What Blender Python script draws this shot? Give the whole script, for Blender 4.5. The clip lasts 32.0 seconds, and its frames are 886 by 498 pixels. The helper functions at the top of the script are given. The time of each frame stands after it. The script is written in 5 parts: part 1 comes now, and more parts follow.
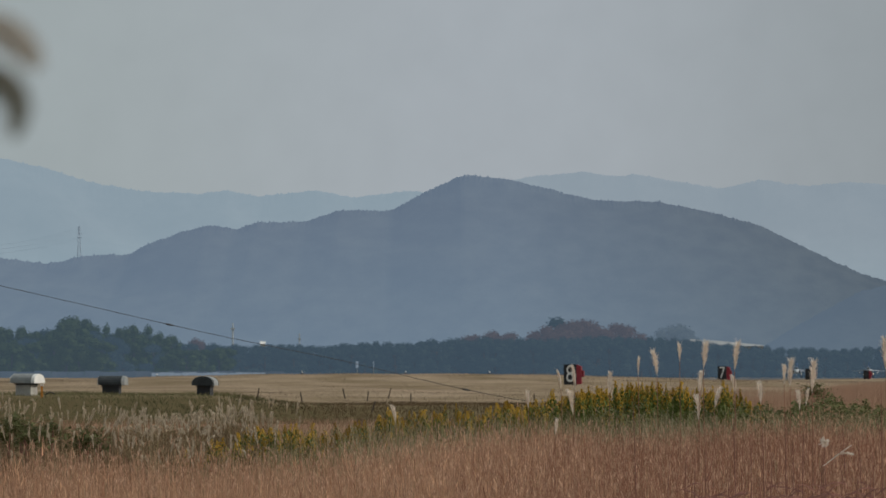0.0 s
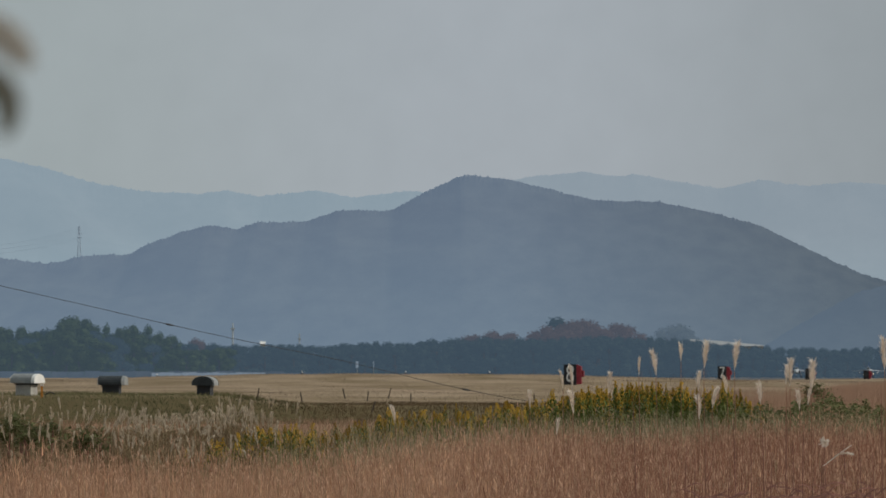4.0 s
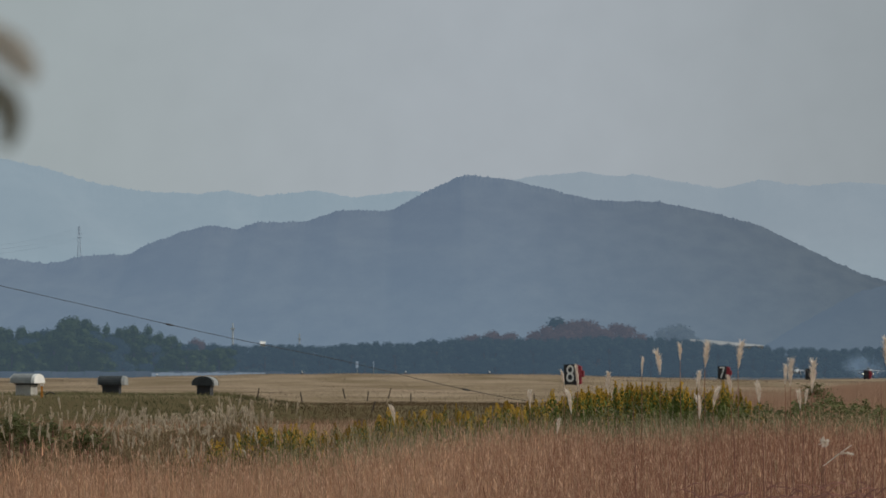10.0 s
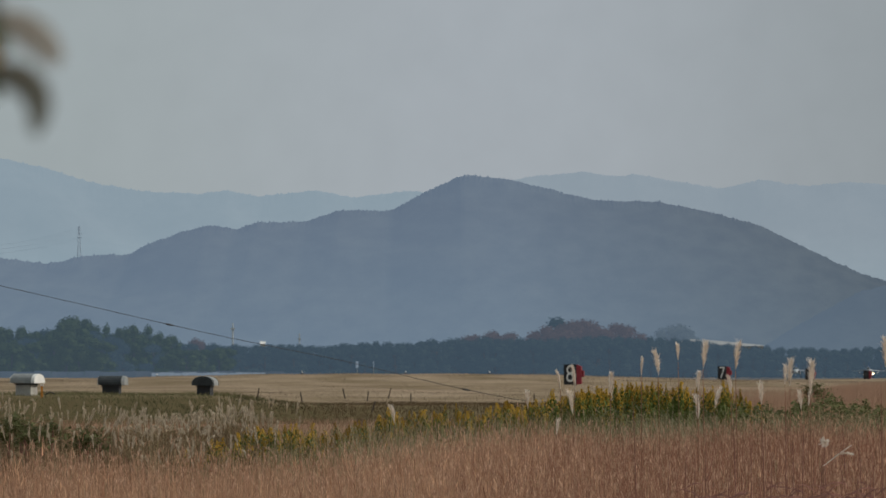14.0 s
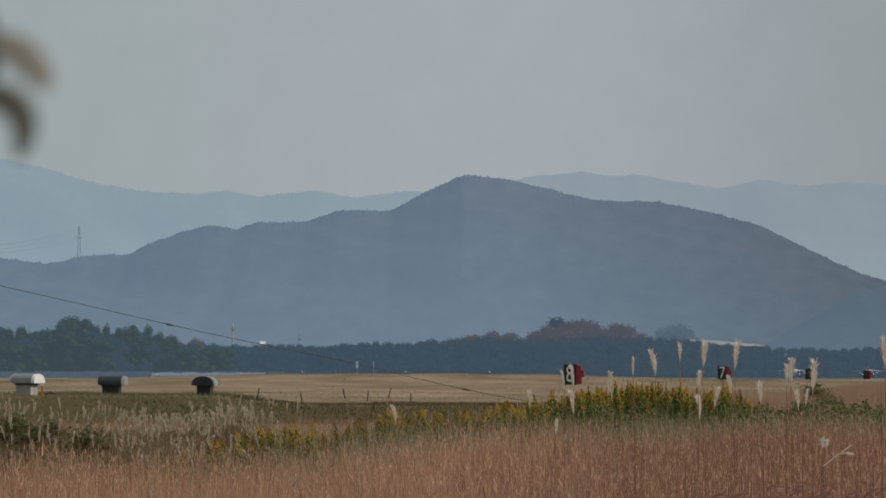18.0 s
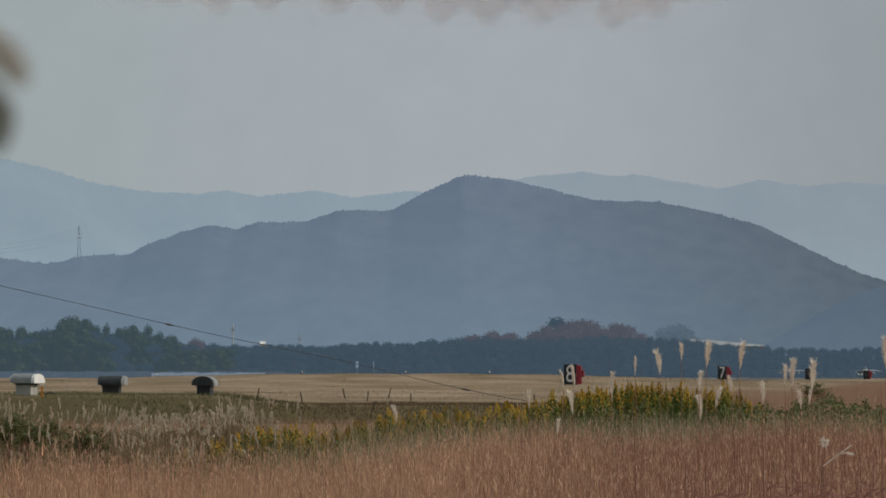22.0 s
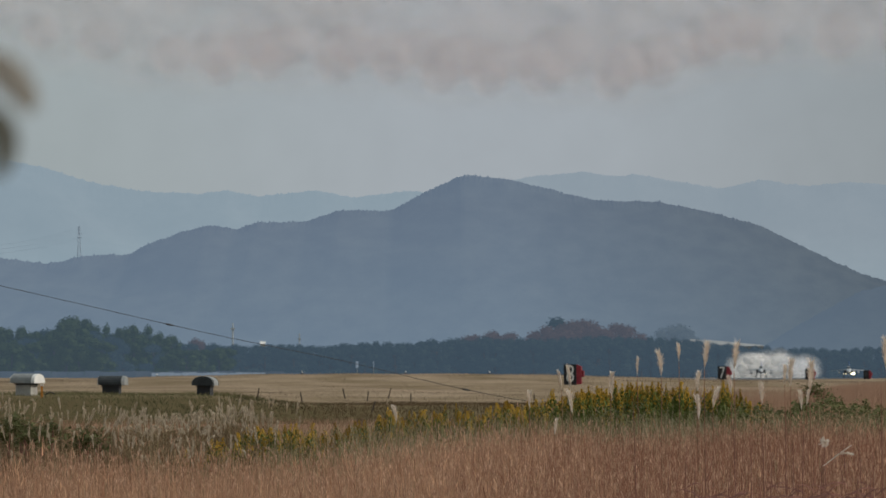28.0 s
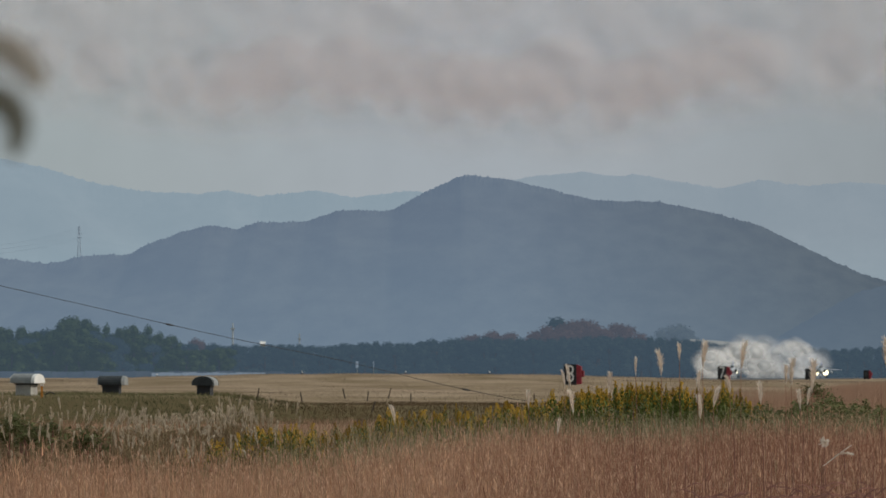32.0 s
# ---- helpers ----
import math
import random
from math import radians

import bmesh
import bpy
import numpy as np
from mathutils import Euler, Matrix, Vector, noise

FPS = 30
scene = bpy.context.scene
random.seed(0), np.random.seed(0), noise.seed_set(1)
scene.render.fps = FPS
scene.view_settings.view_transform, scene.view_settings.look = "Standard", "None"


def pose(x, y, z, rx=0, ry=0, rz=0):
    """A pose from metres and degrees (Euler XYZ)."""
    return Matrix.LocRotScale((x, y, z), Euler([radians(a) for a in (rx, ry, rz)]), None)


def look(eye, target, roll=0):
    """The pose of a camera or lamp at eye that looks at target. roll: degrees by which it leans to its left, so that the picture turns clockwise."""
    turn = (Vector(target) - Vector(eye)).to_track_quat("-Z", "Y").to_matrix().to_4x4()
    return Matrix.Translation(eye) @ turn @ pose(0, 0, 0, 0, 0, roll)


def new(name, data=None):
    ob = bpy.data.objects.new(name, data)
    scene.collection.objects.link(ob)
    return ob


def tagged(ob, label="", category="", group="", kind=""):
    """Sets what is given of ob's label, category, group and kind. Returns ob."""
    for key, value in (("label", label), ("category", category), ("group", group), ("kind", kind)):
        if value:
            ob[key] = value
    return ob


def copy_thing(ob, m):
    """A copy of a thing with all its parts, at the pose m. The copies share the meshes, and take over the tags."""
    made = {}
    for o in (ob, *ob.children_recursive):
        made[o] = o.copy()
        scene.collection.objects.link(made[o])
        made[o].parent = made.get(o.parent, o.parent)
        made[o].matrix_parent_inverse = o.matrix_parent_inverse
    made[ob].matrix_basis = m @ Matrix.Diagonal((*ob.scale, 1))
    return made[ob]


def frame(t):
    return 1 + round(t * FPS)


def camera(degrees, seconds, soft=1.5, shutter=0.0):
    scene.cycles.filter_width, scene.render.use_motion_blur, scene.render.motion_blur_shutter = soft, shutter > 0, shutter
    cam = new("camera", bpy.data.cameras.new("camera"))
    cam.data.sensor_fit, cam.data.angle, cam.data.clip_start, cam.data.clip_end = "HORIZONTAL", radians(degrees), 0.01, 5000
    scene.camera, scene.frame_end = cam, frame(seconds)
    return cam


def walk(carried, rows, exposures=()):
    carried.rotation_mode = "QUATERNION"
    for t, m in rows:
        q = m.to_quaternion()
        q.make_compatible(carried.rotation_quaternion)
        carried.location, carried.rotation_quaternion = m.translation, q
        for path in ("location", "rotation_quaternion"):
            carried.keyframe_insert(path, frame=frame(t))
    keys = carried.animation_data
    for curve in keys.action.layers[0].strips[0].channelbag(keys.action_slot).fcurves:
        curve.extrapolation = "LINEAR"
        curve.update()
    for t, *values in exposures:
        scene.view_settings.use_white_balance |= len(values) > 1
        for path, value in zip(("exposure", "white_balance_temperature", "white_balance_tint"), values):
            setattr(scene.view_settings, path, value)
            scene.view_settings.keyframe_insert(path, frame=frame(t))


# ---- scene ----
# One still telephoto camera, 1.6 m above a meadow outside an airfield, looking along the runway.
FOCAL = 22000.0          # focal length in picture units (half the picture's width is 784)
EYE = 1.6
SEEN = 650.0             # row on which the eye's level lies
cam = camera(2 * math.degrees(math.atan(784 / FOCAL)), 32.0, soft=1.5)
cam.data.dof.use_dof = True
cam.data.dof.focus_distance = 88.0
cam.data.dof.aperture_fstop = cam.data.lens / 8.0
TILT = math.degrees(math.atan((SEEN - 441) / FOCAL))
walk(cam, [(0.0, pose(0, 0, EYE, 90 + TILT)), (32.0, pose(0, 0, EYE, 90 + TILT))])


def spot(u, v, d):
    """The place at distance d that lies on column u and row v of the plan's elevation."""
    return Vector(((u - 784) / FOCAL * d, d, EYE + (SEEN - v) / FOCAL * d))


# ---- world and sun: a hazy autumn day, sun to the right and a little beyond ----
SUN = Vector((0.84, -0.10, 0.53)).normalized()
world = bpy.data.worlds.new("hazy_sky")
scene.world = world
world.use_nodes = True
wn, wl = world.node_tree.nodes, world.node_tree.links
wn.clear()
sky = wn.new("ShaderNodeTexSky")
sky.sky_type = "NISHITA"
sky.sun_disc = False
sky.sun_elevation = math.asin(SUN.z)
sky.sun_rotation = math.atan2(SUN.x, SUN.y)
sky.dust_density = 4.0
haze = wn.new("ShaderNodeMix")
haze.data_type = "RGBA"
dim = wn.new("ShaderNodeMix")
dim.data_type = "RGBA"
dim.blend_type = "MULTIPLY"
dim.inputs[0].default_value = 1.0
dim.inputs[7].default_value = (0.05, 0.05, 0.05, 1)
wl.new(sky.outputs[0], dim.inputs[6])
haze.inputs[0].default_value = 0.9
haze.inputs[7].default_value = (0.372, 0.411, 0.442, 1)
wl.new(dim.outputs[2], haze.inputs[6])
back = wn.new("ShaderNodeBackground")
wout = wn.new("ShaderNodeOutputWorld")
# sky painted dimmer and greener towards both sides, like lens vignetting
aim = wn.new("ShaderNodeTexCoord")
part_of = wn.new("ShaderNodeSeparateXYZ")
wl.new(aim.outputs["Generated"], part_of.inputs[0])
veiled = haze.outputs[2]
for near, off, full, dimmed in ((0.006, 0.040, (1.06, 1.06, 1.07), (0.86, 0.87, 0.86)), (0.004, -0.040, (1, 1, 1), (0.925, 0.955, 0.905))):
    across = wn.new("ShaderNodeMapRange")
    across.interpolation_type = "SMOOTHSTEP"
    across.inputs[1].default_value, across.inputs[2].default_value = near, off
    wl.new(part_of.outputs[0], across.inputs[0])
    tone = wn.new("ShaderNodeMix")
    tone.data_type = "RGBA"
    tone.inputs[6].default_value, tone.inputs[7].default_value = (*full, 1), (*dimmed, 1)
    wl.new(across.outputs[0], tone.inputs[0])
    fade = wn.new("ShaderNodeMix")
    fade.data_type, fade.blend_type = "RGBA", "MULTIPLY"
    fade.inputs[0].default_value = 1.0
    wl.new(veiled, fade.inputs[6])
    wl.new(tone.outputs[2], fade.inputs[7])
    veiled = fade.outputs[2]
mottle = wn.new("ShaderNodeTexNoise")
mottle.inputs["Scale"].default_value = 260.0
mottle.inputs["Detail"].default_value = 8
wl.new(aim.outputs["Generated"], mottle.inputs["Vector"])
even = wn.new("ShaderNodeMapRange")
even.inputs[3].default_value, even.inputs[4].default_value = 0.955, 1.045
wl.new(mottle.outputs[0], even.inputs[0])
wl.new(even.outputs[0], back.inputs[1])
wl.new(veiled, back.inputs[0])
wl.new(back.outputs[0], wout.inputs[0])

sun = new("sun", bpy.data.lights.new("sun", "SUN"))
sun.data.energy = 2.5
sun.data.angle = radians(4)
sun.data.color = (1.0, 0.92, 0.8)
sun.matrix_world = look(SUN * 50, (0, 0, 0))
scene.view_settings.exposure = 0.0
scene.cycles.transparent_max_bounces = 96


# ---- materials ----
def material(name, c1, c2, scale=2.0, rough=0.85, metal=0.0, bump=0.3, rand="", spread=0.35, thin=0.0, fine=8.0, spec=0.3, stretch=None):
    m = bpy.data.materials.new(name)
    m.use_nodes = True
    n, l = m.node_tree.nodes, m.node_tree.links
    bsdf = n["Principled BSDF"]
    co = n.new("ShaderNodeTexCoord")
    big = n.new("ShaderNodeTexNoise")
    big.inputs["Scale"].default_value = scale
    big.inputs["Detail"].default_value = 4
    where = co.outputs["Object"]
    if stretch:
        st = n.new("ShaderNodeVectorMath")
        st.operation = "MULTIPLY"
        st.inputs[1].default_value = stretch
        l.new(where, st.inputs[0])
        where = st.outputs[0]
    l.new(where, big.inputs["Vector"])
    ramp = n.new("ShaderNodeMapRange")
    ramp.inputs[1].default_value, ramp.inputs[2].default_value = 0.3, 0.7
    l.new(big.outputs[0], ramp.inputs[0])
    mix = n.new("ShaderNodeMix")
    mix.data_type = "RGBA"
    mix.inputs[6].default_value, mix.inputs[7].default_value = (*c1, 1), (*c2, 1)
    fac = ramp.outputs[0]
    if rand:
        if rand == "island":
            g = n.new("ShaderNodeNewGeometry")
            r = g.outputs["Random Per Island"]
        else:
            g = n.new("ShaderNodeObjectInfo")
            r = g.outputs["Random"]
        av = n.new("ShaderNodeMix")
        av.inputs[0].default_value = 0.65
        l.new(fac, av.inputs[2])
        l.new(r, av.inputs[3])
        fac = av.outputs[0]
    l.new(fac, mix.inputs[0])
    small = n.new("ShaderNodeTexNoise")
    small.inputs["Scale"].default_value = scale * fine
    small.inputs["Detail"].default_value = 5
    l.new(co.outputs["Object"], small.inputs["Vector"])
    mr = n.new("ShaderNodeMapRange")
    mr.inputs[3].default_value, mr.inputs[4].default_value = 1 - spread, 1 + spread
    l.new(small.outputs[0], mr.inputs[0])
    mul = n.new("ShaderNodeMix")
    mul.data_type, mul.blend_type = "RGBA", "MULTIPLY"
    mul.inputs[0].default_value = 1.0
    l.new(mix.outputs[2], mul.inputs[6])
    l.new(mr.outputs[0], mul.inputs[7])
    l.new(mul.outputs[2], bsdf.inputs["Base Color"])
    bsdf.inputs["Roughness"].default_value = rough
    bsdf.inputs["Metallic"].default_value = metal
    bsdf.inputs["Specular IOR Level"].default_value = spec
    if bump:
        b = n.new("ShaderNodeBump")
        b.inputs["Strength"].default_value = bump
        b.inputs["Distance"].default_value = 0.3 / scale
        l.new(small.outputs[0], b.inputs["Height"])
        l.new(b.outputs[0], bsdf.inputs["Normal"])
    if thin:
        tr = n.new("ShaderNodeBsdfTranslucent")
        l.new(mul.outputs[2], tr.inputs[0])
        ms = n.new("ShaderNodeMixShader")
        ms.inputs[0].default_value = thin
        l.new(bsdf.outputs[0], ms.inputs[1])
        l.new(tr.outputs[0], ms.inputs[2])
        l.new(ms.outputs[0], n["Material Output"].inputs[0])
    return m


def haze_glow_material(name, air, glow, leaf, scale, stretch=None, side=0.70):
    """Far land: woods lit by the day, with haze put in as emission."""
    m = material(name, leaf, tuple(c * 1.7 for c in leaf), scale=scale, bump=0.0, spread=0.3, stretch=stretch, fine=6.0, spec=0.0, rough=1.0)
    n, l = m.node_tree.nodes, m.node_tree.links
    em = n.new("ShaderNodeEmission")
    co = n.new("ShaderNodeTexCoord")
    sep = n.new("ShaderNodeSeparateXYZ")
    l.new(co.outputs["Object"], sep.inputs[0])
    # glow painted paler near the foot, as if haze lay there
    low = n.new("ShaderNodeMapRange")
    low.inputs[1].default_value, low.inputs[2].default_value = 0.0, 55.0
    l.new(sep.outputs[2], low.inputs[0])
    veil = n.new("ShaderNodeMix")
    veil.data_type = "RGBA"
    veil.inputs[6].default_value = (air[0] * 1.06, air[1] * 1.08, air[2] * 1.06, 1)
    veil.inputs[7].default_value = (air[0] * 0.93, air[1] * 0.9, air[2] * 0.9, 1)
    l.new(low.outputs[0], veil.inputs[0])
    aside = n.new("ShaderNodeMapRange")                 # haze glow painted dimmer to the right, like lens vignetting
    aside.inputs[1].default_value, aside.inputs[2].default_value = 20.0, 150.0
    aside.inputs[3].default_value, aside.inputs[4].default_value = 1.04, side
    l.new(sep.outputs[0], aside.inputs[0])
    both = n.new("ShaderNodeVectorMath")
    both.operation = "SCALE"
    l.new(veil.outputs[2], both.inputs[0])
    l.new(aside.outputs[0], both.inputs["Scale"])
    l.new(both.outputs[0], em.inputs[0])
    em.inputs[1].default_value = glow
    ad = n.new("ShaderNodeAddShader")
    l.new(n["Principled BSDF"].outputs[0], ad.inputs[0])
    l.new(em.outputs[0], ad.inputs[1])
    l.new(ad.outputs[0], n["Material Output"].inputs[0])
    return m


def smoke_material(name, colour, density, grain, core=0.15, edge=0.85, passing=0.2, ragged=0.5, even=0.0):
    """Smoke that thins out towards the rim of each puff."""
    m = bpy.data.materials.new(name)
    m.use_nodes = True
    n, l = m.node_tree.nodes, m.node_tree.links
    n.remove(n["Principled BSDF"])
    co = n.new("ShaderNodeTexCoord")
    sep = n.new("ShaderNodeVectorMath")
    sep.operation = "MULTIPLY"
    sep.inputs[1].default_value = (1, 0, 1)
    l.new(co.outputs["Object"], sep.inputs[0])
    noi = n.new("ShaderNodeTexNoise")
    noi.inputs["Scale"].default_value = grain
    noi.inputs["Detail"].default_value = 5
    l.new(co.outputs["Object"], noi.inputs["Vector"])
    ln = n.new("ShaderNodeVectorMath")
    ln.operation = "LENGTH"
    l.new(sep.outputs[0], ln.inputs[0])
    wob = n.new("ShaderNodeMath")
    wob.operation = "MULTIPLY_ADD"
    wob.inputs[1].default_value = ragged
    l.new(noi.outputs[0], wob.inputs[0])
    off = n.new("ShaderNodeMath")
    off.operation = "SUBTRACT"
    off.inputs[1].default_value = ragged / 2
    l.new(ln.outputs["Value"], off.inputs[0])
    l.new(off.outputs[0], wob.inputs[2])
    mr = n.new("ShaderNodeMapRange")
    mr.interpolation_type = "SMOOTHSTEP"
    mr.inputs[1].default_value, mr.inputs[2].default_value = edge, core
    mr.inputs[3].default_value, mr.inputs[4].default_value = 0.0, density
    l.new(wob.outputs[0], mr.inputs[0])
    df = n.new("ShaderNodeBsdfDiffuse")
    df.inputs[0].default_value = (*colour, 1)
    tl = n.new("ShaderNodeBsdfTranslucent")
    tl.inputs[0].default_value = (*colour, 1)
    if even:                                            # light scattered inside the smoke: shading leans to the sun
        geo = n.new("ShaderNodeNewGeometry")
        lean = n.new("ShaderNodeVectorMath")
        lean.operation = "ADD"
        lean.inputs[1].default_value = (0.55 * even, -0.45 * even, 0.7 * even)
        l.new(geo.outputs["Normal"], lean.inputs[0])
        unit = n.new("ShaderNodeVectorMath")
        unit.operation = "NORMALIZE"
        l.new(lean.outputs[0], unit.inputs[0])
        l.new(unit.outputs[0], df.inputs["Normal"])
    both = n.new("ShaderNodeMixShader")
    both.inputs[0].default_value = passing
    l.new(df.outputs[0], both.inputs[1])
    l.new(tl.outputs[0], both.inputs[2])
    clear = n.new("ShaderNodeBsdfTransparent")
    ms = n.new("ShaderNodeMixShader")
    l.new(mr.outputs[0], ms.inputs[0])
    l.new(clear.outputs[0], ms.inputs[1])
    l.new(both.outputs[0], ms.inputs[2])
    l.new(ms.outputs[0], n["Material Output"].inputs[0])
    return m


def glow_material(name, colour, power):
    m = bpy.data.materials.new(name)
    m.use_nodes = True
    b = m.node_tree.nodes["Principled BSDF"]
    b.inputs["Base Color"].default_value = (*colour, 1)
    b.inputs["Emission Color"].default_value = (*colour, 1)
    b.inputs["Emission Strength"].default_value = power
    return m


M_BROWN = material("dry_red_brown_grass", (0.17, 0.073, 0.049), (0.45, 0.235, 0.16), 0.8, rand="island", thin=0.35, bump=0, spread=0.3)
M_BROWN_PALE = material("dry_orange_brown_grass", (0.25, 0.115, 0.065), (0.80, 0.52, 0.34), 0.8, rand="island", thin=0.35, bump=0, spread=0.3)
M_HEAD = material("pale_seed_head", (0.29, 0.13, 0.08), (0.84, 0.58, 0.41), 3.0, rand="island", thin=0.35, bump=0)
M_STRAW = material("straw_blade", (0.27, 0.215, 0.125), (0.58, 0.48, 0.32), 2.0, rand="island", thin=0.3, bump=0)
M_BROKEN = material("bent_straw_blade", (0.30, 0.13, 0.075), (0.82, 0.52, 0.33), 2.0, rand="island", thin=0.3, bump=0)
M_OLIVE = material("olive_grass_blade", (0.12, 0.10, 0.052), (0.37, 0.30, 0.175), 2.0, rand="island", thin=0.3, bump=0, spec=0.1)
M_BANK = material("dull_bank_grass", (0.070, 0.073, 0.032), (0.205, 0.188, 0.095), 0.35, thin=0.3, bump=0, stretch=(1.0, 0.3, 1.0))
M_BANK_BROWN = material("brown_bank_grass", (0.085, 0.058, 0.030), (0.17, 0.118, 0.064), 0.35, thin=0.3, bump=0, stretch=(1.0, 0.3, 1.0))
M_TAN = material("tan_short_grass", (0.225, 0.170, 0.120), (0.38, 0.296, 0.225), 1.0, rand="", thin=0.2, bump=0, stretch=(0.22, 0.022, 1.0), spread=0.2)
M_PLUME = material("cream_plume_hair", (0.74, 0.65, 0.56), (0.95, 0.90, 0.83), 6.0, rand="island", thin=0.4, bump=0)
M_PLUME_GREY = material("silvery_plume_hair", (0.36, 0.30, 0.22), (0.82, 0.72, 0.58), 6.0, rand="island", thin=0.4, bump=0)
M_STALK = material("brown_stalk", (0.20, 0.10, 0.065), (0.34, 0.19, 0.12), 9.0, bump=0.1)
M_TWIG = material("dark_dead_stem", (0.18, 0.08, 0.066), (0.27, 0.13, 0.10), 9.0, bump=0.1)
M_GREEN = material("green_weed_leaf", (0.058, 0.092, 0.022), (0.165, 0.195, 0.058), 5.0, rand="island", thin=0.3, bump=0, spec=0.08)
M_VINE = material("vine_leaf", (0.034, 0.047, 0.015), (0.205, 0.21, 0.098), 5.0, rand="island", thin=0.3, bump=0, spec=0.1)
M_GOLD = material("mustard_flower", (0.27, 0.17, 0.024), (0.62, 0.385, 0.045), 4.0, rand="island", thin=0.3, bump=0)
M_ARCH = material("pale_green_blade", (0.15, 0.142, 0.078), (0.50, 0.46, 0.31), 2.0, rand="island", thin=0.3, bump=0, spec=0.1)
# far woods, bark and hills: haze painted in as each material's own glow
M_TREE = haze_glow_material("green_woods_haze_glow", (0.034, 0.051, 0.068), 1.0, (0.028, 0.040, 0.017), 0.35)
M_TREE_HAZY = haze_glow_material("farther_woods_haze_glow", (0.075, 0.104, 0.142), 1.0, (0.022, 0.026, 0.022), 0.35)
M_TREE_BLUE = haze_glow_material("blue_woods_haze_glow", (0.041, 0.063, 0.090), 1.0, (0.012, 0.017, 0.012), 0.35, side=0.50)
M_TREE_RED = haze_glow_material("russet_woods_haze_glow", (0.060, 0.069, 0.093), 1.0, (0.028, 0.019, 0.015), 0.35)
M_BARK = haze_glow_material("bark_haze_glow", (0.033, 0.048, 0.070), 1.0, (0.04, 0.035, 0.03), 0.35)
M_HILL = haze_glow_material("hill_haze_glow", (0.117, 0.165, 0.232), 1.0, (0.026, 0.028, 0.024), 0.12, (1.0, 0.1, 1.6), side=0.59)
M_HILL_SIDE = haze_glow_material("side_hill_haze_glow", (0.117, 0.164, 0.228), 1.0, (0.020, 0.022, 0.020), 0.12, (1.0, 0.1, 1.6), side=0.69)
M_RANGE = haze_glow_material("mountains_haze_glow", (0.230, 0.314, 0.374), 1.0, (0.03, 0.03, 0.03), 0.03, side=0.97)
M_RANGE_FAR = haze_glow_material("farthest_mountains_haze_glow", (0.252, 0.322, 0.378), 1.0, (0.03, 0.03, 0.03), 0.03, side=0.97)
M_ASPHALT = material("runway_asphalt", (0.055, 0.062, 0.072), (0.085, 0.092, 0.105), 0.2, rough=0.55, bump=0.05, spec=0.3)
M_LINE = material("runway_paint", (0.7, 0.7, 0.68), (0.8, 0.8, 0.78), 1.0, rough=0.6)
M_BLACK = material("black_sign_face", (0.016, 0.016, 0.02), (0.03, 0.03, 0.035), 5.0, rough=0.45)
M_WHITE = material("white_paint", (0.72, 0.72, 0.70), (0.82, 0.82, 0.80), 4.0, rough=0.5, spread=0.12)
M_RED = material("red_paint", (0.19, 0.016, 0.03), (0.26, 0.03, 0.042), 4.0, rough=0.5, spread=0.2)
M_GREY = material("dark_grey_metal", (0.02, 0.022, 0.027), (0.035, 0.038, 0.045), 4.0, rough=0.6)
M_GALV = material("galvanised_metal", (0.22, 0.235, 0.235), (0.30, 0.31, 0.31), 5.0, rough=0.5, spread=0.15)
M_CONCRETE = material("weathered_concrete", (0.30, 0.29, 0.27), (0.40, 0.39, 0.36), 3.0)
# haze put in as emission; mirage strips and the far marker board use these
M_HAZE_PALE = haze_glow_material("pale_haze_glow", (0.115, 0.152, 0.20), 1.0, (0.08, 0.08, 0.08), 0.4)
M_HAZE_BLUE = haze_glow_material("blue_grey_haze_glow", (0.060, 0.086, 0.122), 1.0, (0.03, 0.03, 0.03), 0.3)
M_POST = material("dark_wooden_stake", (0.045, 0.035, 0.03), (0.08, 0.06, 0.05), 12.0)
M_CABLE = material("black_cable", (0.02, 0.02, 0.024), (0.035, 0.035, 0.04), 3.0, rough=0.6)
M_ORANGE = material("orange_peg_paint", (0.50, 0.19, 0.03), (0.60, 0.26, 0.05), 6.0, rough=0.6, spread=0.15)
M_BLUE = material("blue_aircraft_paint", (0.02, 0.06, 0.22), (0.025, 0.07, 0.25), 1.0, rough=0.3, spread=0.08)
M_HULL = material("white_aircraft_paint", (0.36, 0.39, 0.42), (0.42, 0.45, 0.48), 1.0, rough=0.3, spread=0.06)
M_CANOPY = material("dark_canopy_glass", (0.02, 0.025, 0.03), (0.03, 0.035, 0.04), 1.0, rough=0.08, spec=0.6)
M_TYRE = material("black_rubber", (0.02, 0.02, 0.02), (0.035, 0.035, 0.035), 6.0)
M_LAMP = glow_material("landing_light_glow", (1.0, 0.88, 0.58), 3.2)
M_ROOF = material("pale_metal_roof", (0.30, 0.32, 0.335), (0.37, 0.385, 0.395), 0.2, rough=0.6)
# pale blue-grey base colour holds the haze painted over pylon and masts
M_STEEL = material("steel_with_painted_haze", (0.33, 0.40, 0.47), (0.37, 0.44, 0.51), 1.0)
M_VENT = material("grey_vent_sheet", (0.026, 0.032, 0.036), (0.046, 0.052, 0.056), 4.0, rough=0.55)
M_RUSSET = material("russet_dry_grass", (0.35, 0.215, 0.15), (0.46, 0.30, 0.21), 1.0, thin=0.35, bump=0, spread=0.06)
M_MEADOW = material("meadow_grass", (0.26, 0.16, 0.10), (0.42, 0.28, 0.19), 0.5, rand="island", thin=0.3, bump=0)
M_TUFT = material("dark_tuft_blade", (0.10, 0.074, 0.038), (0.33, 0.23, 0.14), 2.0, rand="island", thin=0.3, bump=0)
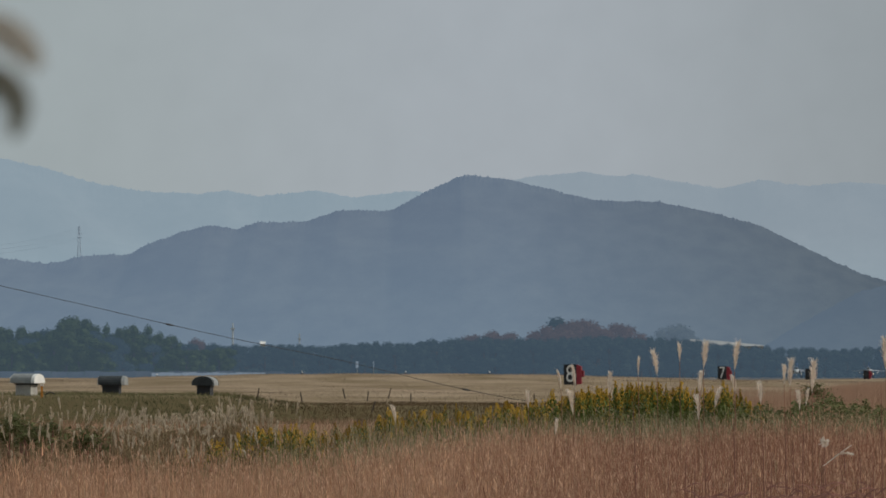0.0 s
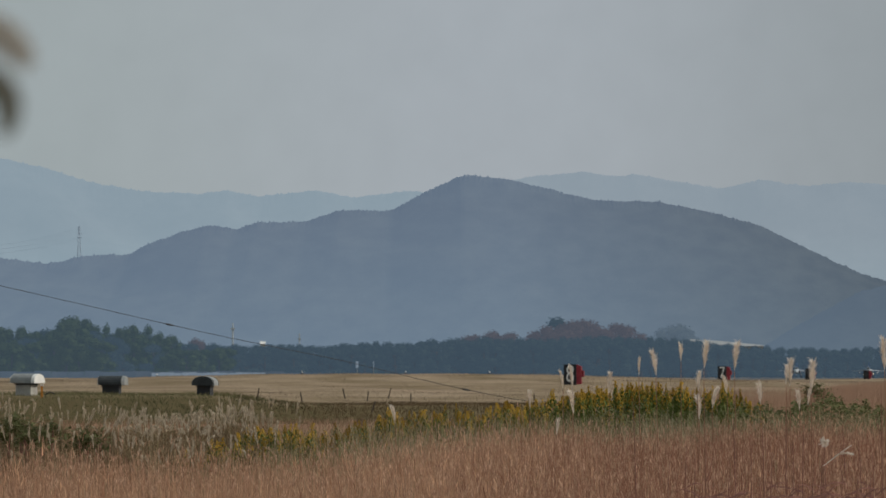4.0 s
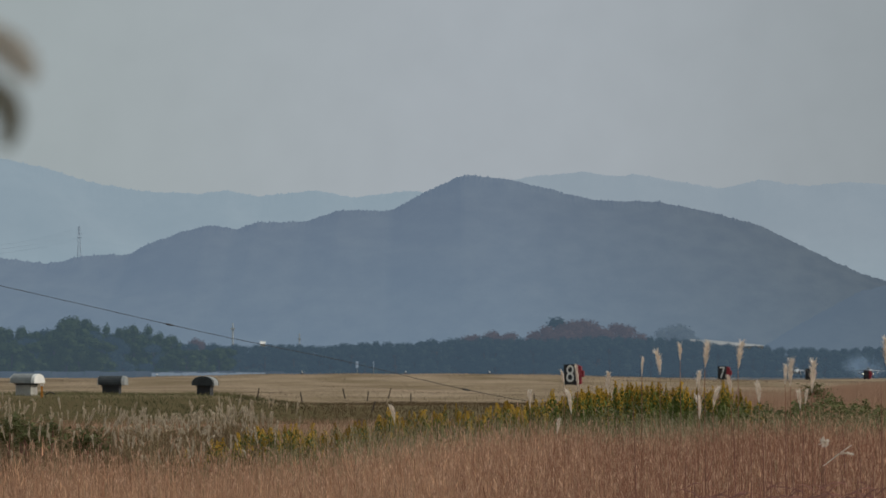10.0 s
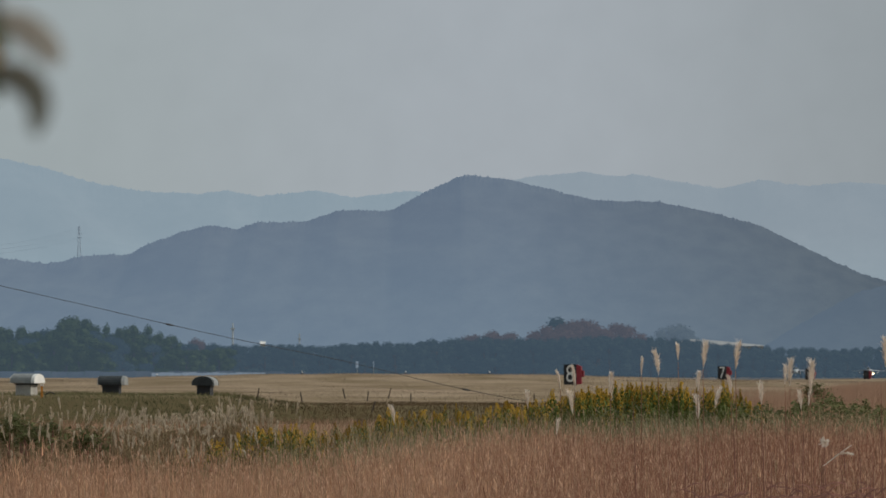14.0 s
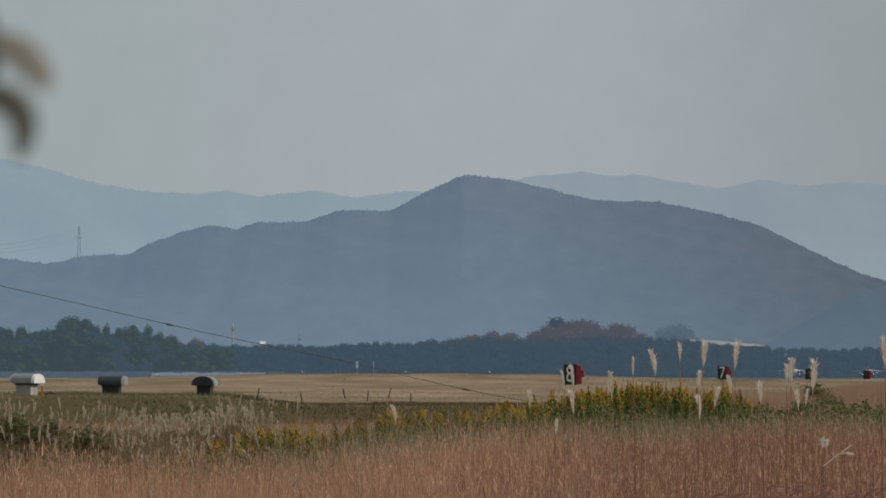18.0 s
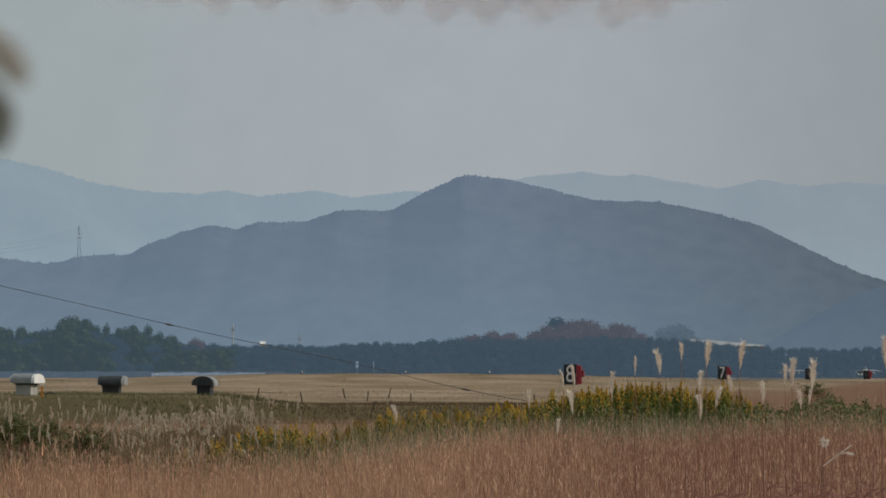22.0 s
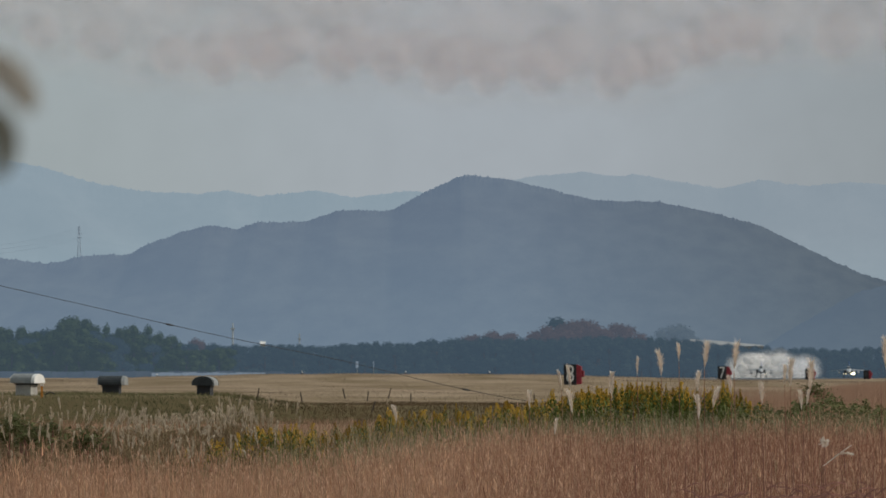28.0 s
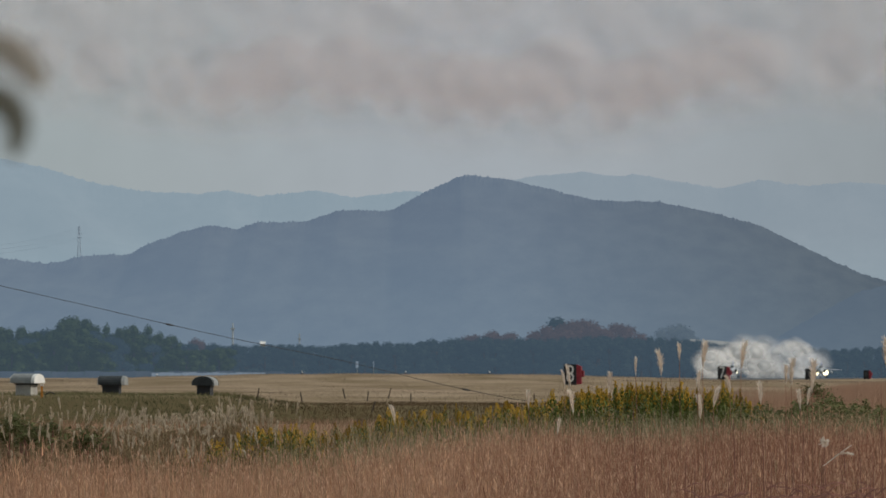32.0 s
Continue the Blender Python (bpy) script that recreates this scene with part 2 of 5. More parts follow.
M_SMOKE = smoke_material("white_smoke", (0.97, 0.975, 0.98), 0.6, 1.4, core=-0.1, edge=0.99, passing=0.4, ragged=0.28, even=5.0)
M_SMOKE_THIN = smoke_material("thinning_white_smoke", (0.86, 0.89, 0.94), 0.32, 1.8, core=0.0, edge=0.97, passing=0.3, ragged=0.4, even=2.0)
M_SMOKE_SKY = smoke_material("thin_pinkish_smoke", (0.88, 0.855, 0.90), 0.14, 0.6, core=0.0, edge=0.97, passing=0.4, ragged=0.08, even=1.5)
M_SMOKE_FRINGE = smoke_material("pinkish_smoke_fringe", (0.79, 0.735, 0.775), 0.16, 0.9, core=0.5, edge=0.97, passing=0.4, ragged=0.14, even=0.9)
M_SMOKE_BLUE = smoke_material("bluish_exhaust", (0.40, 0.55, 0.74), 0.3, 1.6, core=0.0, edge=0.85, passing=0.4)
M_LEAF_NEAR = material("dark_green_leaf", (0.24, 0.25, 0.215), (0.29, 0.30, 0.26), 30.0, rand="object", thin=0.25, bump=0)
M_LEAF_GREEN = material("olive_green_leaf", (0.11, 0.13, 0.05), (0.16, 0.18, 0.075), 30.0, thin=0.3, bump=0)
M_LEAF_DRY = material("brown_withered_leaf", (0.60, 0.575, 0.52), (0.68, 0.65, 0.58), 30.0, thin=0.25, bump=0)
M_LEAF_YELLOW = material("orange_yellow_leaf", (0.40, 0.19, 0.015), (0.5, 0.27, 0.03), 30.0, thin=0.3, bump=0)


# ---- building helpers ----
class Geo:
    """Gathers vertices and faces of one mesh."""

    def __init__(self):
        self.v, self.f = [], []

    def add(self, verts, faces):
        k = len(self.v)
        self.v += [tuple(p) for p in verts]
        self.f += [tuple(i + k for i in face) for face in faces]

    def box(self, centre, size, turn=0.0, taper=1.0):
        c, s = math.cos(radians(turn)), math.sin(radians(turn))
        vs = []
        for z in (-0.5, 0.5):
            k = taper if z > 0 else 1.0
            for x, y in ((-0.5, -0.5), (0.5, -0.5), (0.5, 0.5), (-0.5, 0.5)):
                px, py = x * size[0] * k, y * size[1] * k
                vs.append((centre[0] + px * c - py * s, centre[1] + px * s + py * c, centre[2] + z * size[2]))
        self.add(vs, [(3, 2, 1, 0), (4, 5, 6, 7), (0, 1, 5, 4), (1, 2, 6, 5), (2, 3, 7, 6), (3, 0, 4, 7)])

    def tube(self, pts, radii, n=6, cap=True):
        pts = [Vector(p) for p in pts]
        rings = []
        for i, p in enumerate(pts):
            d = (pts[min(i + 1, len(pts) - 1)] - pts[max(i - 1, 0)]).normalized()
            a = d.cross(Vector((0, 0, 1)) if abs(d.z) < 0.9 else Vector((1, 0, 0))).normalized()
            b = d.cross(a)
            rings.append([p + (a * math.cos(q) + b * math.sin(q)) * radii[i] for q in (2 * math.pi * j / n for j in range(n))])
        vs = [p for r in rings for p in r]
        fs = [(i * n + j, i * n + (j + 1) % n, (i + 1) * n + (j + 1) % n, (i + 1) * n + j) for i in range(len(pts) - 1) for j in range(n)]
        if cap:
            fs += [tuple(reversed(range(n))), tuple((len(pts) - 1) * n + j for j in range(n))]
        self.add(vs, fs)

    def loft(self, sections):
        """Closed rings of equal count, joined and capped."""
        n = len(sections[0])
        vs = [p for s in sections for p in s]
        fs = [(i * n + j, i * n + (j + 1) % n, (i + 1) * n + (j + 1) % n, (i + 1) * n + j) for i in range(len(sections) - 1) for j in range(n)]
        fs += [tuple(reversed(range(n))), tuple((len(sections) - 1) * n + j for j in range(n))]
        self.add(vs, fs)

    def blade(self, pts, widths, side):
        pts, side = [Vector(p) for p in pts], Vector(side).normalized()
        vs = []
        for p, w in zip(pts, widths):
            vs += [p - side * w / 2, p + side * w / 2]
        self.add(vs, [(2 * i, 2 * i + 1, 2 * i + 3, 2 * i + 2) for i in range(len(pts) - 1)])

    def blob(self, centre, radii, rng, rough=0.2, rings=5, n=8):
        vs = [(centre[0], centre[1], centre[2] - radii[2])]
        for i in range(1, rings):
            a = math.pi * i / rings
            for j in range(n):
                q, k = 2 * math.pi * (j + 0.5 * (i % 2)) / n, 1 + rng.uniform(-rough, rough)
                vs.append((centre[0] + radii[0] * k * math.sin(a) * math.cos(q), centre[1] + radii[1] * k * math.sin(a) * math.sin(q), centre[2] - radii[2] * k * math.cos(a)))
        vs.append((centre[0], centre[1], centre[2] + radii[2]))
        fs = [(0, 1 + (j + 1) % n, 1 + j) for j in range(n)]
        for i in range(rings - 2):
            a, b = 1 + i * n, 1 + (i + 1) * n
            fs += [(a + j, a + (j + 1) % n, b + (j + 1) % n, b + j) for j in range(n)]
        last = 1 + (rings - 2) * n
        fs += [(last + j, last + (j + 1) % n, len(vs) - 1) for j in range(n)]
        self.add(vs, fs)

    def mesh(self, name, mat, smooth=False):
        me = bpy.data.meshes.new(name)
        me.from_pydata(self.v, [], self.f)
        me.materials.append(mat)
        if smooth:
            me.polygons.foreach_set("use_smooth", [True] * len(me.polygons))
        me.update()
        return me


def part(name, geo, mat, parent, label="", smooth=False):
    me = geo if isinstance(geo, bpy.types.Mesh) else geo.mesh(name, mat, smooth)
    ob = new(name, me)
    ob.parent = parent
    if label:
        ob["label"] = label
    return ob


def thing(name, label, category, group="", at=None):
    ob = tagged(new(name), label, category, group)
    ob.empty_display_size = 0.1
    if at is not None:
        ob.matrix_basis = at if isinstance(at, Matrix) else Matrix.Translation(at)
    return ob


def bulk(name, verts, quads, mat, label, category):
    """One mesh of very many small pieces: stuff that nobody could count."""
    me = bpy.data.meshes.new(name)
    verts = np.ascontiguousarray(verts, dtype=np.float32).reshape(-1, 3)
    quads = np.ascontiguousarray(quads, dtype=np.int32)
    me.vertices.add(len(verts))
    me.vertices.foreach_set("co", verts.ravel())
    me.loops.add(quads.size)
    me.loops.foreach_set("vertex_index", quads.ravel())
    me.polygons.add(len(quads))
    me.polygons.foreach_set("loop_start", np.arange(0, quads.size, quads.shape[1], dtype=np.int32))
    me.update(calc_edges=True)
    me.materials.append(mat)
    return tagged(new(name, me), label, category, kind="stuff")


def smooth(a, b, x):
    t = np.clip((np.asarray(x, dtype=float) - a) / (b - a), 0, 1)
    return t * t * (3 - 2 * t)


def land(x, y):
    """Height of the ground: meadow, airfield bank, low mound, and the plain that falls slowly away."""
    x, y = np.asarray(x, dtype=float), np.asarray(y, dtype=float)
    top = 0.58 + 0.27 * smooth(-3.5, -6.5, x) - 0.03 * smooth(420, 600, y) - 0.27 * smooth(345, 430, y) * smooth(-3.5, -6.5, x)
    z = 0.25 * smooth(195, 285, y) + (top - 0.25) * smooth(303, 331, y)
    z = z - 0.05 * smooth(700, 950, y) - 1.7 * np.clip((y - 950) / 2250, 0, 1)
    rise = np.where(y < 900, np.exp(-((y - 900) / 130) ** 2), np.exp(-((y - 900) / 70) ** 2))
    z = z + 0.6 * np.exp(-np.abs((x + 4) / 22) ** 3) * rise
    return z + 0.03 * np.sin(x * 0.9 + y * 0.05) * np.sin(y * 0.021 + 1) * smooth(330, 400, y) * smooth(1100, 900, y)


def blades(rng, x, y, z, height, width, lean=0.25, facing=None, segments=2):
    """Vertices and quads of many tapered, leaning blades."""
    n = len(x)
    a = rng.uniform(0, 2 * np.pi, n)
    tilt = np.abs(rng.normal(0, lean, n)) * height
    face = rng.normal(0, 0.7, n) if facing is None else facing
    sx, sy = np.cos(face), np.sin(face)
    rows = []
    for i in range(segments + 1):
        t = i / segments
        w = width * (1 - t) ** 0.7 + 0.0008
        px, py, pz = x + np.cos(a) * tilt * t * t, y + np.sin(a) * tilt * t * t, z + height * t * (1 - 0.12 * t)
        rows += [np.stack([px - sx * w / 2, py - sy * w / 2, pz], 1), np.stack([px + sx * w / 2, py + sy * w / 2, pz], 1)]
    v = np.stack(rows, 1)
    k = 2 * (segments + 1)
    base = (np.arange(n) * k)[:, None]
    q = np.concatenate([base + np.array([2 * i, 2 * i + 1, 2 * i + 3, 2 * i + 2]) for i in range(segments)], 0)
    return v.reshape(-1, 3), q


def heads(rng, x, y, z, length, width, tufts=4):
    """Loose seed heads: a few narrow diamonds round the tip of each stem."""
    vs, qs, k = [], [], 0
    for i in range(tufts):
        n = len(x)
        a, f = rng.uniform(0, 2 * np.pi, n), rng.normal(0, 0.8, n)
        off = rng.uniform(-0.5, 0.5, n) * length
        cx, cy, cz = x + np.cos(a) * width * 0.6, y + np.sin(a) * width * 0.6, z + off
        sx, sy = np.cos(f) * width * 0.5, np.sin(f) * width * 0.5
        h = length * rng.uniform(0.3, 0.55, n)
        lx = rng.normal(0, 0.35, n) * h
        v = np.stack([np.stack([cx - lx, cy, cz - h], 1), np.stack([cx + sx, cy + sy, cz], 1), np.stack([cx + lx, cy, cz + h], 1), np.stack([cx - sx, cy - sy, cz], 1)], 1)
        vs.append(v.reshape(-1, 3))
        qs.append((np.arange(n) * 4)[:, None] + np.array([0, 1, 2, 3]) + k)
        k += 4 * n
    return np.concatenate(vs), np.concatenate(qs)


def joined(*pieces):
    vs, qs, k = [], [], 0
    for v, q in pieces:
        vs.append(v)
        qs.append(q + k)
        k += len(v)
    return np.concatenate(vs), np.concatenate(qs)


# ---- the land ----
def ground_material():
    m = material("ground_cover", (0.225, 0.173, 0.11), (0.38, 0.295, 0.212), 1.0, bump=0.4, fine=6, spec=0.0, rough=1.0, stretch=(0.22, 0.022, 1.0))
    n, l = m.node_tree.nodes, m.node_tree.links
    mul = n["Principled BSDF"].inputs["Base Color"].links[0].from_node
    first = mul.inputs[6].links[0].from_socket
    co = n.new("ShaderNodeTexCoord")
    sep = n.new("ShaderNodeSeparateXYZ")
    l.new(co.outputs["Object"], sep.inputs[0])
    patch = n.new("ShaderNodeTexNoise")
    patch.inputs["Scale"].default_value = 0.02
    l.new(co.outputs["Object"], patch.inputs["Vector"])
    jit = n.new("ShaderNodeMath")
    jit.operation = "MULTIPLY_ADD"
    jit.inputs[1].default_value = 16.0
    l.new(patch.outputs[0], jit.inputs[0])
    l.new(sep.outputs[1], jit.inputs[2])

    def band(previous, colour, a, b):
        mr = n.new("ShaderNodeMapRange")
        mr.inputs[1].default_value, mr.inputs[2].default_value = a, b
        l.new(jit.outputs[0], mr.inputs[0])
        mx = n.new("ShaderNodeMix")
        mx.data_type = "RGBA"
        mx.inputs[6].default_value = (*colour, 1)
        l.new(mr.outputs[0], mx.inputs[0])
        l.new(previous, mx.inputs[7])
        return mx.outputs[2]

    c = band(first, (0.125, 0.10, 0.055), 334, 345)       # olive bank below the tan field
    c = band(c, (0.30, 0.19, 0.125), 304, 312)             # dry meadow below the bank
    c = band(c, (0.20, 0.12, 0.07), 140, 170)             # brown soil and litter under the tall grass
    l.new(c, mul.inputs[6])
    return m


def build_land():
    def axis(*runs):
        return np.unique(np.concatenate([np.linspace(a, b, n) for a, b, n in runs]))

    xs = axis((-4000, -200, 12), (-200, -60, 15), (-60, 60, 121), (60, 200, 15), (200, 4000, 12))
    ys = axis((-400, 0, 5), (0, 290, 12), (290, 345, 45), (345, 700, 40), (700, 1100, 60), (1100, 3300, 30), (3300, 4990, 8))
    gx, gy = np.meshgrid(xs, ys)
    z = land(gx, gy)
    v = np.stack([gx, gy, z], 2).reshape(-1, 3)
    w = len(xs)
    q = np.array([(j * w + i, j * w + i + 1, (j + 1) * w + i + 1, (j + 1) * w + i) for j in range(len(ys) - 1) for i in range(w - 1)])
    ob = bulk("ground", v, q, ground_material(), "dry meadow and airfield ground with tan mown grass", "ground")
    ob["kind"] = "structure"
    ob.data.polygons.foreach_set("use_smooth", [True] * len(ob.data.polygons))

    # runway: a long dark strip that starts beyond the mound
    g = Geo()
    rows = [1080 + 45 * i for i in range(47)]
    for a, b in zip(rows, rows[1:]):
        p = []
        for y in (a, b):
            for side in (-24, 24):
                x = 0.0519 * y - 61 + side
                p.append((x, y, float(land(x, y)) + 0.03))
        g.add(p, [(0, 1, 3, 2)])
    run = tagged(new("runway", g.mesh("runway", M_ASPHALT)), "long dark asphalt runway with painted centre line", "runway", kind="structure")
    for i in range(34):
        y = 1100 + 60 * i
        g = Geo()
        x = 0.0519 * y - 61
        z = float(land(x, y)) + 0.036
        z2 = float(land(x + 0.0519 * 30, y + 30)) + 0.036
        g.add([(x - 0.45, y, z), (x + 0.45, y, z), (x + 0.45 + 1.557, y + 30, z2), (x - 0.45 + 1.557, y + 30, z2)], [(0, 1, 2, 3)])
        part("centre_stripe", g, M_LINE, run)


def ridge(name, label, knots, y0, half, mat, rough, step, spread, rows=34):
    """A wooded ridge: its crest follows the knots (column, row); spurs and crowns roughen it."""
    us, vs = np.array(knots).T
    xs = np.arange(-spread, spread + step, step)
    h = EYE + (SEEN - np.interp(784 + FOCAL * xs / y0, us, vs)) / FOCAL * y0 + 1.2
    k = np.ones(max(3, int(3 / step))) / max(3, int(3 / step))
    h = np.convolve(np.pad(h, len(k), mode="edge"), k, mode="same")[len(k):-len(k)]
    ts = np.concatenate([np.linspace(-1, -0.05, rows), np.linspace(-0.04, 0.04, 5), np.linspace(0.1, 1, 8)])
    verts = []
    for t in ts:
        y = y0 + half * t
        fall = (1 - abs(t)) ** 0.85
        for i, x in enumerate(xs):
            spur = noise.noise(Vector((x * 0.025 + t * 2.6, t * 3.5 + x * 0.006, 5.0))) * 0.13 * math.sin(math.pi * min(1, abs(t)))
            z = h[i] * max(0.0, fall + spur * fall)
            crown = abs(noise.noise(Vector((x * 0.75, t * 40, 2.0)))) + 0.6 * abs(noise.noise(Vector((x * 1.9, t * 80, 4.0))))
            top_of = 0.06 + 0.94 * math.exp(-(t / 0.05) ** 2)
            leaf = top_of * ((crown - 0.35) * rough * 2.4 + noise.noise(Vector((x * 0.25, t * 12, 7.0))) * rough * 0.9)
            verts.append((x, y, -1.3 + z + leaf * (fall > 0.03)))
    w = len(xs)
    q = np.array([(j * w + i, j * w + i + 1, (j + 1) * w + i + 1, (j + 1) * w + i) for j in range(len(ts) - 1) for i in range(w - 1)])
    ob = bulk(name, verts, q, mat, label, "mountain")
    ob["kind"] = "structure"
    ob.data.polygons.foreach_set("use_smooth", [True] * len(ob.data.polygons))
    return ob


def build_hills():
    # hills and ranges carry their blue haze as painted emission
    ridge("backdrop_hill", "long wooded hill, blue haze painted in as glow", [
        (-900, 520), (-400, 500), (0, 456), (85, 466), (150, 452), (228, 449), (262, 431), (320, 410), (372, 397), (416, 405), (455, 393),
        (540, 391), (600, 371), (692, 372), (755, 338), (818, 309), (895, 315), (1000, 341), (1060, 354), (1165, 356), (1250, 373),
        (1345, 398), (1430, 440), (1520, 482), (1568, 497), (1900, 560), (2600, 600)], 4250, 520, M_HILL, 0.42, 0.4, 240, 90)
    ridge("backdrop_hill", "darker wooded spur before the long hill, haze painted in", [
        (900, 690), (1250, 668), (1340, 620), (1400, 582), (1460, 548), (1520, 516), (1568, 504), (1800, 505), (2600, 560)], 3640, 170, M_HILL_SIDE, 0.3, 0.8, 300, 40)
    ridge("backdrop_mountains", "distant mountain range, haze painted in", [
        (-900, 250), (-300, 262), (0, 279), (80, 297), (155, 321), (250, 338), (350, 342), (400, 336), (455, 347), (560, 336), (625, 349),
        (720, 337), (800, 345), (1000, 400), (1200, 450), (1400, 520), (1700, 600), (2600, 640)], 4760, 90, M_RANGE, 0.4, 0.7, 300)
    ridge("backdrop_mountains", "farthest mountain range, haze painted in", [
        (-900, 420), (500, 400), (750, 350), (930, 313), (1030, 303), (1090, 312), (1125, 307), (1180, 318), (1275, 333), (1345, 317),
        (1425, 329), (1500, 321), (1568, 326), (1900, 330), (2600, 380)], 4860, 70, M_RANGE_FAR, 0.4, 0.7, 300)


# ---- tall grass and weeds before the airfield ----
def brown_edge(u):
    """Far edge of the brown grass, by column."""
    return np.interp(u, [-600, 0, 350, 520, 700, 1000, 1568, 2200], [92, 92, 94, 100, 113, 134, 144, 144])


def scatter(rng, n, d0, d1, wide=1.25):
    """Places spread evenly over the view's wedge between two distances, a little wider than the view."""
    d = np.sqrt(rng.uniform(d0 ** 2, d1 ** 2, n))
    return d, rng.uniform(-1, 1, n) * 784 * wide / FOCAL * d


def build_grass():
    rng = np.random.default_rng(11)
    d, x = scatter(rng, 85000, 46, 144, 1.15)
    keep = d < brown_edge(784 + FOCAL * x / d) + rng.normal(0, 2.5, len(d))
    d, x = d[keep], x[keep]
    far_x = rng.uniform(-30, 30, 14000)
    far_d = rng.uniform(40, 140, 14000)
    out = np.abs(far_x) > 0.045 * far_d
    d, x = np.concatenate([d, far_d[out]]), np.concatenate([x, far_x[out]])
    tall = 1.0 + 0.09 * np.sin(x * 2.1 + 0.3 * d) * np.sin(d * 0.31) + 0.05 * np.sin(x * 7.3 + 0.9 * d) + rng.normal(0, 0.1, len(d))
    tall = tall - 0.05 + 0.02 * smooth(600, 1100, 784 + FOCAL * x / d) * smooth(85, 130, d)
    pale = rng.uniform(0, 1, len(d)) < 0.9 - 0.75 * smooth(650, 1250, 784 + FOCAL * x / d)
    for which, mat, name, words in ((pale, M_BROWN_PALE, "orange_grass", "tall orange-brown dry meadow grass"), (~pale, M_BROWN, "dry_grass", "tall reddish-brown dry meadow grass")):
        xx, dd, tt = x[which], d[which], tall[which]
        stems = blades(rng, xx, dd, np.zeros(len(dd)), tt, np.full(len(dd), 0.0042), 0.11, segments=3)
        low = blades(rng, xx + 0.02, dd, np.full(len(dd), 0.15), tt * rng.uniform(0.5, 0.85, len(dd)), rng.uniform(0.003, 0.0065, len(dd)), 0.34)
        bulk(name, *joined(stems, low), mat, words, "grass")
    right = smooth(700, 1200, 784 + FOCAL * x / d)
    pick = rng.uniform(0, 1, len(d)) < 0.42 - 0.06 * right
    hv = heads(rng, x[pick], d[pick], tall[pick] * rng.uniform(0.70, 0.96, pick.sum()), 0.034, 0.005, 4)
    # broken and bent blades that catch the light
    pick = rng.uniform(0, 1, len(d)) < 0.16 - 0.10 * right
    n = pick.sum()
    v = blades(rng, x[pick], d[pick], tall[pick] * rng.uniform(0.55, 0.9, n), rng.uniform(0.05, 0.13, n), rng.uniform(0.004, 0.0075, n), 0.45, segments=2)
    bulk("broken_blades", *v, M_BROKEN, "bent and broken straw blades in the dry grass", "grass")
    n = 2600
    sd, sx = scatter(rng, n, 50, 130, 1.1)
    keep = sd < brown_edge(784 + FOCAL * sx / sd)
    sd, sx = sd[keep], sx[keep]
    v = blades(rng, sx, sd, np.zeros(len(sd)), rng.uniform(0.85, 1.12, len(sd)), rng.uniform(0.003, 0.006, len(sd)), 0.07)
    bulk("pale_stems", *v, M_STRAW, "scattered pale straw stems in the brown grass", "grass")
    half = rng.uniform(0, 1, len(sd)) < 0.3
    v = blades(rng, sx[half] + 0.3, sd[half] + 1, np.zeros(half.sum()), rng.uniform(0.8, 1.05, half.sum()), np.full(half.sum(), 0.006), 0.09)
    bulk("green_stems", *v, M_GREEN, "scattered green blades in the brown grass", "grass")
    bulk("grass_seed_heads", *hv, M_HEAD, "pale feathery seed heads of the dry grass", "grass")


